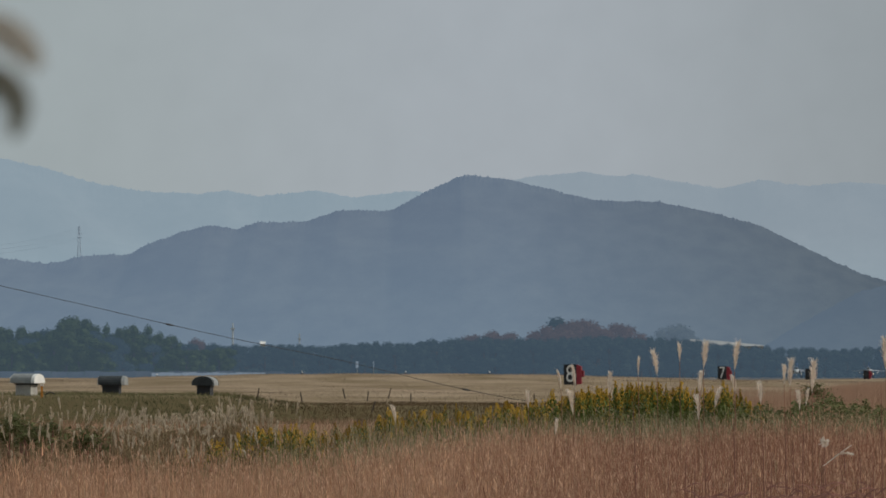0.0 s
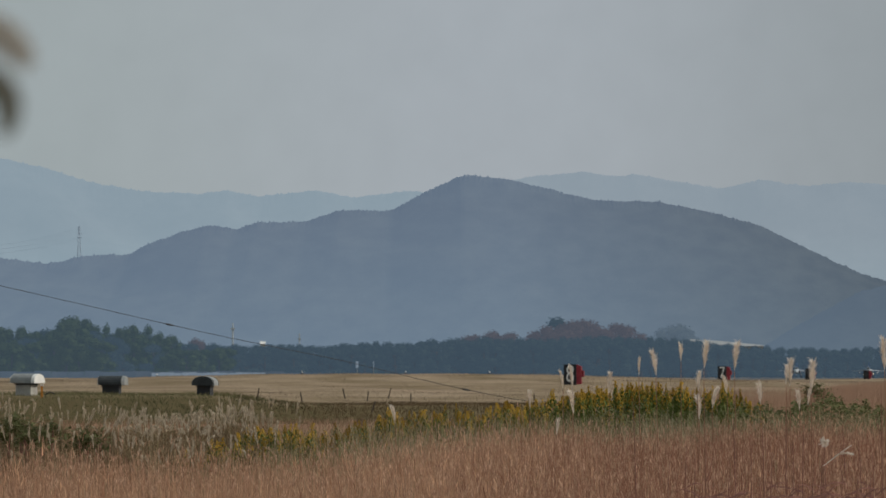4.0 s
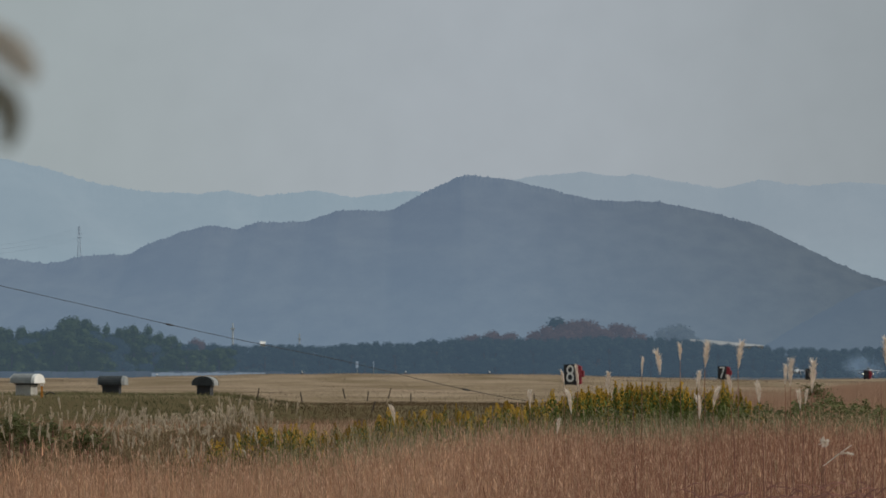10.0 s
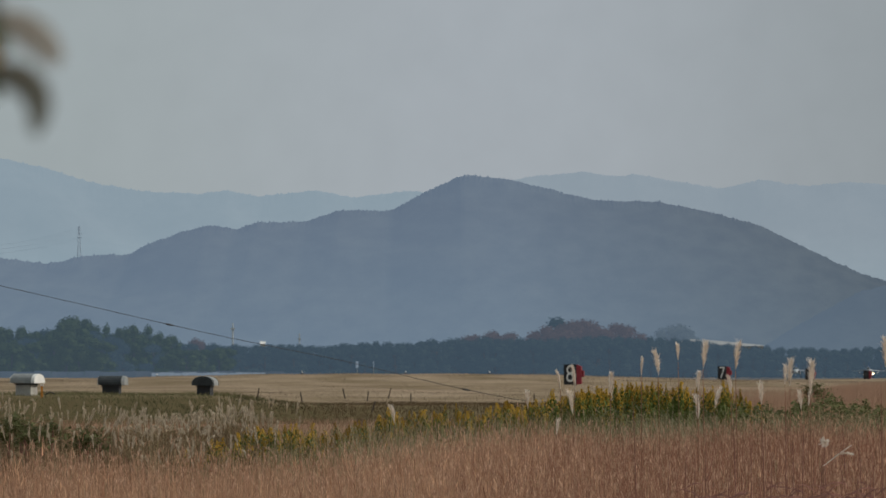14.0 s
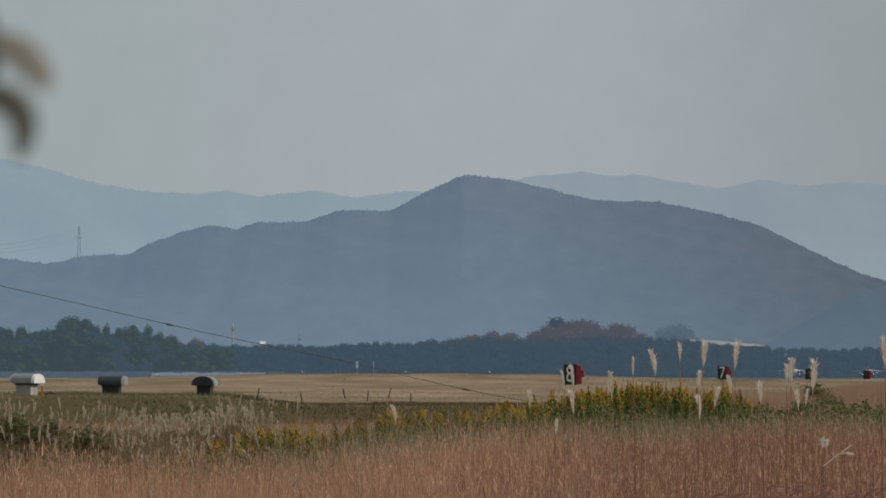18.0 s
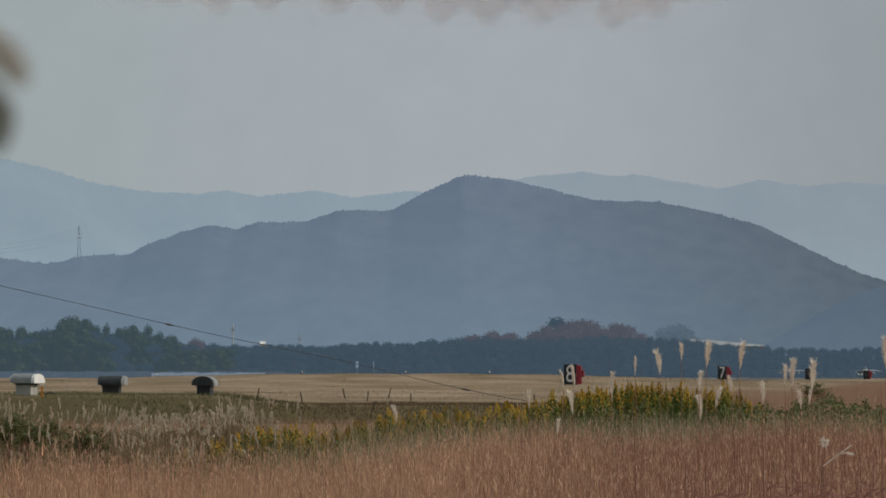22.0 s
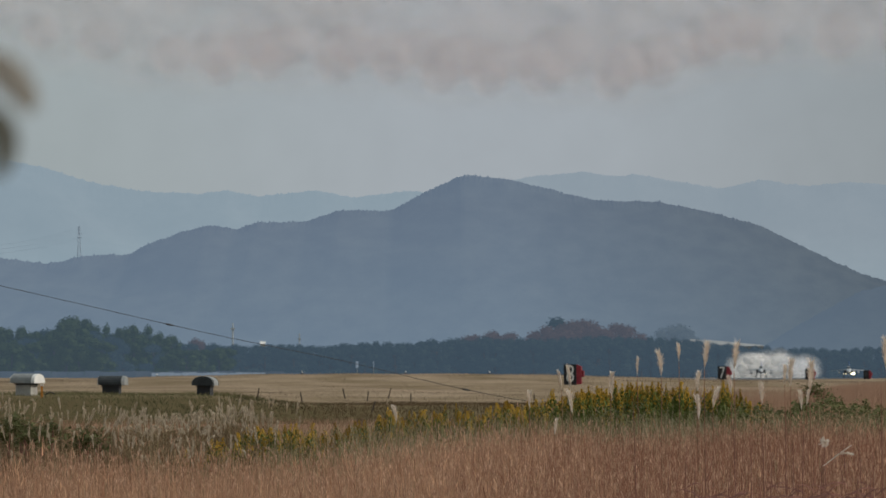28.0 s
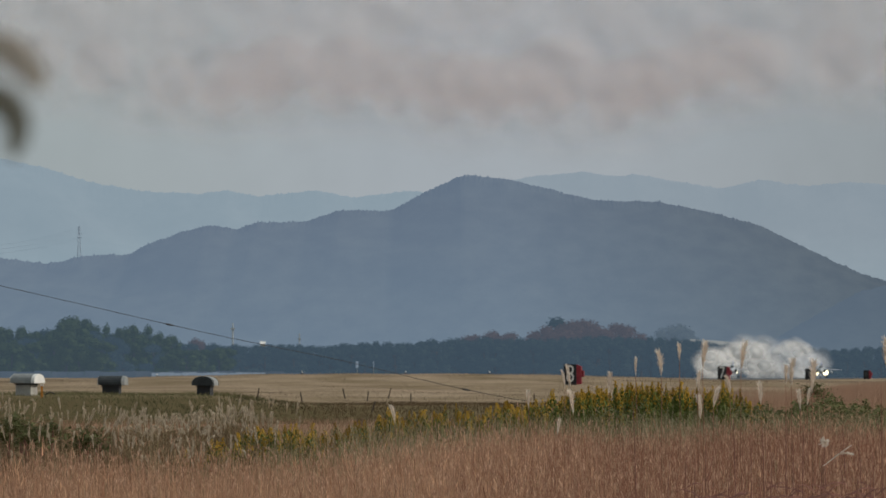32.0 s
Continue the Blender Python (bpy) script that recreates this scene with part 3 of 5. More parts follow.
def build_belt():
    """Olive and straw blades between the brown grass and the goldenrod, and the rank growth beyond it."""
    rng = np.random.default_rng(12)
    d, x = scatter(rng, 34000, 86, 165, 1.3)
    u = 784 + FOCAL * x / d
    e = brown_edge(u)
    keep = (d > e - 13 * rng.uniform(0, 1, len(d))) & (d < e + 26) & (rng.uniform(0, 1, len(d)) < 0.22 + 0.78 * smooth(330, 620, u))
    d, x, u = d[keep], x[keep], u[keep]
    h = np.interp(u, [0, 350, 700, 1000, 1100, 1568], [1.1, 1.04, 1.2, 1.24, 1.2, 1.2]) * rng.uniform(0.55, 1.06, len(d))
    v = blades(rng, x, d, land(x, d), h, rng.uniform(0.005, 0.011, len(d)), 0.25)
    bulk("olive_grass", *v, M_OLIVE, "olive green rank grass behind the brown grass", "grass")
    pick = rng.uniform(0, 1, len(d)) < 0.5
    v = blades(rng, x[pick], d[pick] - 0.5, land(x[pick], d[pick]), h[pick] * 1.08, rng.uniform(0.004, 0.008, pick.sum()), 0.22)
    bulk("straw_grass", *v, M_STRAW, "pale straw blades among olive grass", "grass")
    # broad arching blades before the goldenrod
    n = 2300
    u = np.where(rng.uniform(0, 1, n) < 0.3, rng.uniform(640, 1000, n), rng.uniform(960, 1600, n))
    e = brown_edge(u) + rng.uniform(-5, 7, n)
    x = (u - 784) / FOCAL * e
    h = 1.06 + 0.08 * smooth(900, 1200, u) + rng.normal(0, 0.075, n)
    v = blades(rng, x, e, np.full(n, 0.0), h, rng.uniform(0.009, 0.018, n), 0.38, segments=3)
    bulk("arching_grass", *v, M_ARCH, "pale green arching grass blades before the goldenrod", "grass")
    # low meadow grass between the weeds and the bank
    n = 36000
    y = rng.uniform(150, 304, n)
    x = rng.uniform(-1, 1, n) * (0.045 * y + 1)
    v = blades(rng, x, y, land(x, y), rng.uniform(0.07, 0.2, n), np.full(n, 0.012), 0.25)
    bulk("meadow_grass", *v, M_MEADOW, "low reddish-tan meadow grass below the bank", "grass")
    # bank before the field
    n = 60000
    y, x = rng.uniform(292, 344, n), rng.uniform(-22, 22, n)
    lump = 0.5 + 0.5 * np.sin(x * 1.9 + 0.7 * y) * np.sin(y * 0.53 + 0.6 * x)
    h = rng.uniform(0.03, 0.09, n) + 0.09 * lump ** 2
    dry = x + rng.normal(0, 1.2, n) > -4.2
    v = blades(rng, x[~dry], y[~dry], land(x[~dry], y[~dry]) - 0.01, h[~dry], np.full((~dry).sum(), 0.016), 0.6)
    bulk("bank_grass", *v, M_BANK, "dull olive grass on the airfield bank", "grass")
    v = blades(rng, x[dry], y[dry], land(x[dry], y[dry]) - 0.01, h[dry], np.full(dry.sum(), 0.016), 0.6)
    bulk("dry_bank_grass", *v, M_BANK_BROWN, "dark brown withered grass on the airfield bank", "grass")
    # short tan grass of the field
    n = 90000
    y = 335 + 640 * rng.uniform(0, 1, n) ** 1.2
    x = rng.uniform(-1, 1, n) * (0.045 * y + 3)
    v = blades(rng, x, y, land(x, y) - 0.01, rng.uniform(0.02, 0.075, n) * (0.7 + 0.6 * smooth(700, 850, y)), 0.012 + 0.00004 * y, 0.6, segments=1)
    bulk("field_grass", *v, M_TAN, "short tan grass of the airfield", "grass")
    # russet stand of dry grass on rising ground
    n = 52000
    y = rng.uniform(205, 262, n)
    u = 1400 + 500 * rng.uniform(0, 1, n) ** 0.75
    x = (u - 784) / FOCAL * y
    h = (EYE - np.interp(u, [1400, 1440, 1480, 1520, 1568, 1900], [58, 42, 30, 25, 24, 24]) / FOCAL * y) * rng.uniform(0.9, 1.14, n)
    v = blades(rng, x, y, np.zeros(n), h, rng.uniform(0.006, 0.012, n), 0.12)
    bulk("russet_grass", *v, M_RUSSET, "russet stand of dry grass", "grass")
    # thin russet haze of seed stems before the field
    n = 12000
    y = rng.uniform(262, 296, n)
    u = np.maximum(rng.uniform(1120, 1660, n), rng.uniform(1060, 1500, n))
    x = (u - 784) / FOCAL * y
    h = (EYE - rng.uniform(17, 64, n) / FOCAL * y)
    v = blades(rng, x, y, np.zeros(n), h, np.full(n, 0.006), 0.12)
    bulk("russet_stems", *v, M_RUSSET, "sparse russet seed stems before the field", "grass")
    # vines
    n = 13000
    u = np.where(rng.uniform(0, 1, n) < 0.75, rng.uniform(1300, 1640, n), rng.uniform(1000, 1300, n))
    y = rng.uniform(144, 156, n)
    x = (u - 784) / FOCAL * y
    crest = np.interp(u, [985, 1100, 1250, 1350, 1450, 1520, 1640], [742, 724, 730, 722, 714, 717, 719]) + 5 * np.sin(u * 0.11) + 6 * np.sin(u * 0.037 + 1) + 4 * np.sin(u * 0.29) + rng.normal(0, 5, n)
    top = EYE + (SEEN - crest) / FOCAL * y
    z = top - 0.30 * rng.uniform(0, 1, n) ** 1.3
    s = rng.uniform(0.010, 0.027, n)
    a, b = rng.uniform(0, 2 * np.pi, n), rng.uniform(-0.9, 0.9, n)
    ca, sa, cb, sb = np.cos(a), np.sin(a), np.cos(b), np.sin(b)
    ux = np.stack([ca, sa, np.zeros(n)], 1) * s[:, None]
    uy = np.stack([-sa * cb, ca * cb, sb], 1) * s[:, None]
    c = np.stack([x, y, z], 1)
    v = np.stack([c - uy, c + ux * 0.8 - uy * 0.2, c + uy, c - ux * 0.8 - uy * 0.2], 1)
    bulk("vine_leaves", v, np.arange(4 * n).reshape(n, 4), M_VINE, "broad dull green vine leaves over weeds", "vine")


# ---- airfield things ----
def digit_mesh(text, size, mat):
    cu = bpy.data.curves.new("digit", "FONT")
    cu.body, cu.size, cu.extrude, cu.align_x, cu.align_y = text, size, 0.006, "CENTER", "CENTER"
    cu.offset = -0.004 * size
    tmp = new("digit_curve", cu)
    me = bpy.data.meshes.new_from_object(tmp.evaluated_get(bpy.context.evaluated_depsgraph_get()))
    bpy.data.objects.remove(tmp)
    me.materials.clear()
    me.materials.append(mat)
    return me


def distance_sign(at, digit, words):
    """Upright cabinet: black face, red pointed end, two short legs."""
    s = thing("distance_sign", words, "sign", "runway distance signs", at @ pose(0, 0, 0, 0, 0, -10))
    g = Geo()
    w, dp, h = 0.72, 0.42, 1.14
    g.box((0, dp / 2, 0.06 + h / 2), (w, dp, h))
    body = part("cabinet", g, M_BLACK, s)
    g = Geo()
    for x in (-w / 2 + 0.015, w / 2 - 0.015):
        g.box((x, -0.012, 0.06 + h / 2), (0.03, 0.022, h))
    for z in (0.075, 0.06 + h - 0.015):
        g.box((0, -0.012, z), (w - 0.06, 0.022, 0.03))
    part("face_frame", g, M_GREY, s)
    g = Geo()
    x0, x1 = w / 2 + 0.003, w / 2 + 0.26
    z0, z1, zm = 0.07, 0.06 + h - 0.01, 0.06 + h * 0.52
    low = [(x0, 0.0, z0), (x0, dp, z0), (x0, dp, z1), (x0, 0.0, z1)]
    mid = [(x1, 0.05, z0 + 0.02), (x1, dp - 0.05, z0 + 0.02), (x1, dp - 0.05, z1 - 0.10), (x1, 0.05, z1 - 0.10)]
    g.loft([low, mid])
    part("end_panel", g, M_RED, s, "red painted end panel")
    g = Geo()
    g.box((x1 + 0.07, dp / 2, zm + 0.03), (0.136, 0.22, 0.36))
    part("end_box", g, M_RED, s, "red box on the end panel")
    if digit:
        d = part("digit", digit_mesh(digit, 1.42, M_WHITE), None, s, "white numeral")
        d.matrix_basis = Matrix.Translation((0, -0.010, 0.06 + h / 2 + 0.0)) @ pose(0, 0, 0, 90, 0, 0) @ Matrix.Diagonal((0.72, 0.98, 1.0, 1))
    else:
        g = Geo()
        g.box((0, -0.014, 0.06 + h / 2), (0.34, 0.02, 0.62))
        part("numeral_bar", g, M_VENT, s)
    for x in (-0.25, 0.25):
        g = Geo()
        g.box((x, dp / 2, 0.03), (0.06, 0.3, 0.06))
        part("foot", g, M_GREY, s)
    return s


def vent_hood(at, pale, turn, words, across=False):
    """Ventilator: a hood with rounded shoulders on a narrower shaft and a plinth."""
    s = thing("ventilator", words, "ventilator", "bank ventilators", at @ pose(0, 0, 0, 0, 0, turn))
    # sunlit and shaded faces painted in: front and ends get different tones
    front, side = (M_GALV, M_WHITE) if pale else (M_VENT, M_GALV)
    if across:
        front, side = side, front
    L, r = 0.66, 0.30

    def arch(x, k=1.0):
        pts = [(x, -r * k, 0.28), (x, -r * k, 0.36)]
        for i in range(1, 8):
            a = math.pi * (1 - i / 8)
            pts.append((x, math.cos(a) * r * k, 0.36 + math.sin(a) * 0.17 * k ** 0.5))
        return pts + [(x, r * k, 0.36), (x, r * k, 0.28)]

    g = Geo()
    g.loft([arch(-L / 2), arch(L / 2 - 0.02)])
    part("hood", g, front, s, smooth=False)
    for x, nm in ((-L / 2, "end_cap"), (L / 2, "end_cap")):
        g = Geo()
        e = 0.018 if x > 0 else -0.018
        g.loft([arch(x - 0.02 if x > 0 else x - 0.002, 1.03), arch(x + e + 0.05 * (x > 0), 0.94)])
        part(nm, g, side, s, "end cap in a paler tone, as if sunlit" if x > 0 and not across else "")
    g = Geo()
    g.box((0, 0, 0.29), (L * 0.9, 0.42, 0.03))
    part("drip_tray", g, M_GREY, s)
    g = Geo()
    g.box((0, 0, 0.11), (0.46, 0.36, 0.34))
    part("shaft", g, M_CONCRETE if pale else M_GREY, s)
    g = Geo()
    g.box((0, 0, 0.25), (0.5, 0.4, 0.03))
    part("collar", g, M_VENT, s)
    g = Geo()
    g.box((0, 0, -0.08), (0.58, 0.48, 0.08))
    part("plinth", g, M_CONCRETE, s)
    return s


def stake(u, v, d, height, lean, shared=[]):
    if not shared:
        g = Geo()
        g.tube([(0, 0, -0.05), (0, 0, 0.5), (0.004, 0, 0.98), (0.004, 0, 1.0)], [0.5, 0.46, 0.42, 0.2], 7)
        shared.append(g.mesh("stake", M_POST))
    p = spot(u, v, d)
    ob = new("fence_stake", shared[0])
    ob.matrix_basis = Matrix.Translation((p.x, p.y, float(land(p.x, p.y)))) @ pose(0, 0, 0, 0, lean * 1.5, 0) @ Matrix.Diagonal((0.038, 0.038, height, 1))
    return tagged(ob, "dark leaning wooden stake in the field", "stake", "field stakes")


def build_airfield():
    signs = [("8", 1009, 683, 700, "black runway sign with white numeral 8 and red end"), ("7", 1278, 673, 1005, "black runway sign with white numeral 7 and red end"),
             ("", 1431, 673, 1310, "small far runway sign, black with red end"), ("", 1533, 672, 1615, "far runway sign in dark red and black")]
    for digit, u, v, d, words in signs:
        p = spot(u, v, d)
        p.z = min(p.z, float(land(p.x, p.y)))
        distance_sign(Matrix.Translation(p), digit, words)
    vent_hood(Matrix.Translation(spot(47, 697, 330)) , True, -28, "white metal ventilator hood on a grassy bank")
    vent_hood(Matrix.Translation(spot(198, 700, 336)), False, -9, "dark metal ventilator hood with painted-in sunlit end on a grassy bank")
    vent_hood(Matrix.Translation(spot(363, 701, 334)), False, -100, "dark round-shouldered ventilator hood on a grassy bank", True)
    for u, v, d, h, lean in ((455, 722, 332, 0.33, 6), (535, 711, 350, 0.30, -7), (611, 702, 395, 0.36, -8), (650, 707, 375, 0.30, 5), (687, 701, 400, 0.36, 10),
                             (727, 711, 350, 0.28, 1), (658, 726, 318, 0.32, 11), (945, 706, 380, 0.20, 2)):
        stake(u, v, d, h, lean)
    p = spot(74, 697, 326)
    o = thing("marker_peg", "short orange marker peg beside the white ventilator", "marker", at=(p.x, p.y, float(land(p.x, p.y))))
    g = Geo()
    g.box((0, 0, 0.14), (0.06, 0.06, 0.34), taper=0.92)
    part("peg", g, M_ORANGE, o)
    g = Geo()
    g.box((0, 0, 0.325), (0.066, 0.066, 0.03))
    part("cap", g, M_WHITE, o, "pale cap")
    p = spot(88, 697, 326)
    o = thing("black_hose", "bent black rubber hose in the bank grass", "hose", at=(p.x, p.y, float(land(p.x, p.y))))
    g = Geo()
    g.tube([(-0.14, 0, -0.02), (-0.10, 0, 0.09), (-0.02, 0, 0.14), (0.07, 0, 0.13), (0.13, 0, 0.09)], [0.018, 0.018, 0.018, 0.018, 0.018], 8)
    part("hose", g, M_TYRE, o, smooth=True)
    # cable that comes down to the ground from a pole beside the view
    pole = spot(-170, 460, 356)
    g = Geo()
    g.tube([(0, 0, float(land(pole.x, pole.y))), (0, 0, 3.0), (0, 0, pole.z + 0.15)], [0.11, 0.10, 0.09], 10)
    ob = thing("cable_pole", "slim concrete pole that holds the cable", "pole", at=(pole.x, pole.y, 0))
    part("shaft", g, M_CONCRETE, ob)
    g = Geo()
    g.tube([(-0.14, 0, pole.z), (0.14, 0, pole.z)], [0.03, 0.03], 6)
    part("cable_bracket", g, M_GREY, ob)
    ca = thing("ground_cable", "thin black cable that slopes down into the field", "cable")
    pts = []
    for i in range(41):
        u = -170 + 1105 * i / 40
        v = np.interp(u, [-170, 0, 150, 300, 415, 500, 600, 700, 800, 935], [460, 506, 540, 575, 600, 617, 637, 661, 685, 712])
        p = spot(u, v, 356 + 12 * i / 40)
        pts.append(p)
    pts[-1].z = float(land(pts[-1].x, pts[-1].y))
    sm = pts[:1] + [(a + b * 2 + c) / 4 for a, b, c in zip(pts, pts[1:], pts[2:])] + pts[-1:]
    g = Geo()
    g.tube(sm, [0.0088] * len(sm), 6)
    part("cable", g, M_CABLE, ca)
    for i in (17, 36):
        g = Geo()
        g.tube([sm[i] + (sm[i - 1] - sm[i]) * 0.25, sm[i], sm[i] + (sm[i + 1] - sm[i]) * 0.25], [0.018, 0.032, 0.018], 7)
        part("clamp", g, M_CABLE, ca)
    # low runway lights
    for u, d in ((278, 925), (535, 905), (718, 900), (866, 900)):
        x = (u - 784) / FOCAL * d
        z = float(land(x, d))
        o = thing("runway_light", "small white runway edge light in the grass", "light", "edge lights", (x, d, z))
        g = Geo()
        g.tube([(0, 0, -0.02), (0, 0, 0.14)], [0.05, 0.04], 8)
        part("stem", g, M_GREY, o)
        g = Geo()
        g.blob((0, 0, 0.19), (0.06, 0.06, 0.05), random.Random(3), 0.0, 6, 10)
        part("lens", g, M_WHITE, o, smooth=True)
    # two hazy white posts farther along the runway
    for u, v, h, w in ((632, 657, 1.6, 0.4), (661, 656, 1.5, 0.12)):
        p = spot(u, v, 1900)
        o = thing("marker_post", "pale marker board beside the runway", "marker", "runway markers", (p.x, p.y, float(land(p.x, p.y))))
        g = Geo()
        g.box((0, 0, 1.3), (0.08, 0.08, 2.6))
        part("post", g, M_GALV, o)
        g = Geo()
        g.box((0, -0.06, 2.2), (w, 0.04, 1.0))
        # board carries the painted haze glow too
        part("board", g, M_HAZE_PALE, o)
    # glowing pale slabs and a blue-grey band, added to stand in for runway mirage
    o = thing("concrete_barrier", "low pale strip added for the runway mirage", "barrier", at=(-72.0, 3110, -1.7))
    for i in range(15):
        g = Geo()
        g.box((1.9 * i, 0.4 * (i % 2), 0.9), (1.88, 0.3, 1.9 + 0.13 * math.sin(i * 1.7) + 0.12 * (i % 3)), taper=0.97)
        part("slab", g, M_HAZE_PALE, o)
    o = thing("apron_wall", "long low blue-grey band added for the runway mirage", "wall", at=(-126.0, 3130, -1.7))
    for i in range(38):
        g = Geo()
        h = 2.2 + 0.12 * math.sin(i * 2.3) - 0.5 * float(smooth(18, 24, i))
        g.box((4.2 * i, 0.3 * (i % 2), h / 2), (4.18, 0.3, h), taper=0.98)
        part("slab", g, M_HAZE_BLUE, o)
    # low bushes
    bush(1441, 686, 200, 0.18, 0.06, 5, "small dark low bush before the russet grass")
    bush(30, 742, 116, 0.12, 0.055, 9, "dark green low bush among silver grass")
    bush(86, 752, 112, 0.10, 0.05, 10, "dark green low bush among silver grass")
    bush(10, 752, 112, 0.17, 0.07, 6, "dark green low bush among silver grass")
    bush(60, 762, 108, 0.13, 0.06, 7, "dark green low bush among silver grass")
    bush(150, 772, 104, 0.15, 0.05, 8, "dark green low bush among silver grass")


def bush(u, v, d, wide, deep, seed, words):
    p = spot(u, v, d)
    o = thing("bush", words, "bush", at=(p.x, p.y, 0))
    rng = random.Random(seed)
    for i in range(6):
        a = rng.uniform(0, 6.28)
        g = Geo()
        g.tube([(0, 0, 0), (0.4 * wide * math.cos(a), 0.4 * wide * math.sin(a), p.z * 0.5), (wide * math.cos(a), 0.8 * wide * math.sin(a), p.z - deep)], [0.02 * wide / 0.28, 0.013 * wide / 0.28, 0.004], 5)
        part("stem", g, M_TWIG, o)
    g = Geo()
    for i in range(420):
        c = Vector((rng.gauss(0, 0.6 * wide), rng.gauss(0, 0.5 * wide), p.z - deep + rng.gauss(0, deep)))
        a, s = rng.uniform(0, 6.28), rng.uniform(0.05, 0.13) * (wide + 0.1)
        g.blade([c, c + Vector((math.cos(a), math.sin(a), rng.uniform(-0.5, 0.8))) * s * 1.8], [s, s * 0.4], (-math.sin(a), math.cos(a), 0.3))
    part("foliage", g, M_VINE, o)


# ---- trees beyond the airfield ----
def tree_meshes(seed, mat, slim=1.0):
    """A tree of height 1: trunk with limbs, and a crown of many leaf clumps in several lobes."""
    rng = random.Random(seed)
    g = Geo()
    g.tube([(0, 0, -0.02), (rng.uniform(-0.01, 0.01), 0, 0.25), (rng.uniform(-0.03, 0.03), 0, 0.55), (0, 0, 0.85)], [0.022, 0.017, 0.011, 0.003], 7)
    lobes = []
    for i in range(rng.randint(12, 15)):
        a, h = rng.uniform(0, 6.28), 0.06 + 0.8 * rng.random()
        r = 0.30 * slim * math.sin(math.pi * min(0.92, 0.32 + h * 0.6)) * rng.uniform(0.5, 1.1)
        c = Vector((r * math.cos(a), r * math.sin(a), h))
        lobes.append((c, rng.uniform(0.12, 0.2) * (1.1 - 0.35 * h)))
        g.tube([(0, 0, max(0.1, h - 0.22)), c * 0.55 + Vector((0, 0, 0.45 * h - 0.05)), c], [0.009, 0.006, 0.002], 5)
    lobes.append((Vector((0, 0, 0.87)), 0.12))
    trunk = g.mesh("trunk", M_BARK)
    g = Geo()
    for c, r in lobes:
        g.blob(c, (r * 0.72, r * 0.72, r * 0.62), rng, 0.25, 5, 7)
        for i in range(150):
            d = Vector((rng.gauss(0, 1), rng.gauss(0, 1), rng.gauss(0, 0.8))).normalized() * r * rng.uniform(0.65, 1.14)
            p = c + d
            s = rng.uniform(0.010, 0.024)
            for j in range(2):
                t = Vector((rng.gauss(0, 1), rng.gauss(0, 1), rng.gauss(0, 0.6))).normalized()
                b = t.cross(d).normalized() if t.cross(d).length > 1e-6 else Vector((1, 0, 0))
                g.add([p - t * s, p + b * s * 0.8, p + t * s, p - b * s * 0.8], [(0, 1, 2, 3)])
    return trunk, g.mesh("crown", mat)


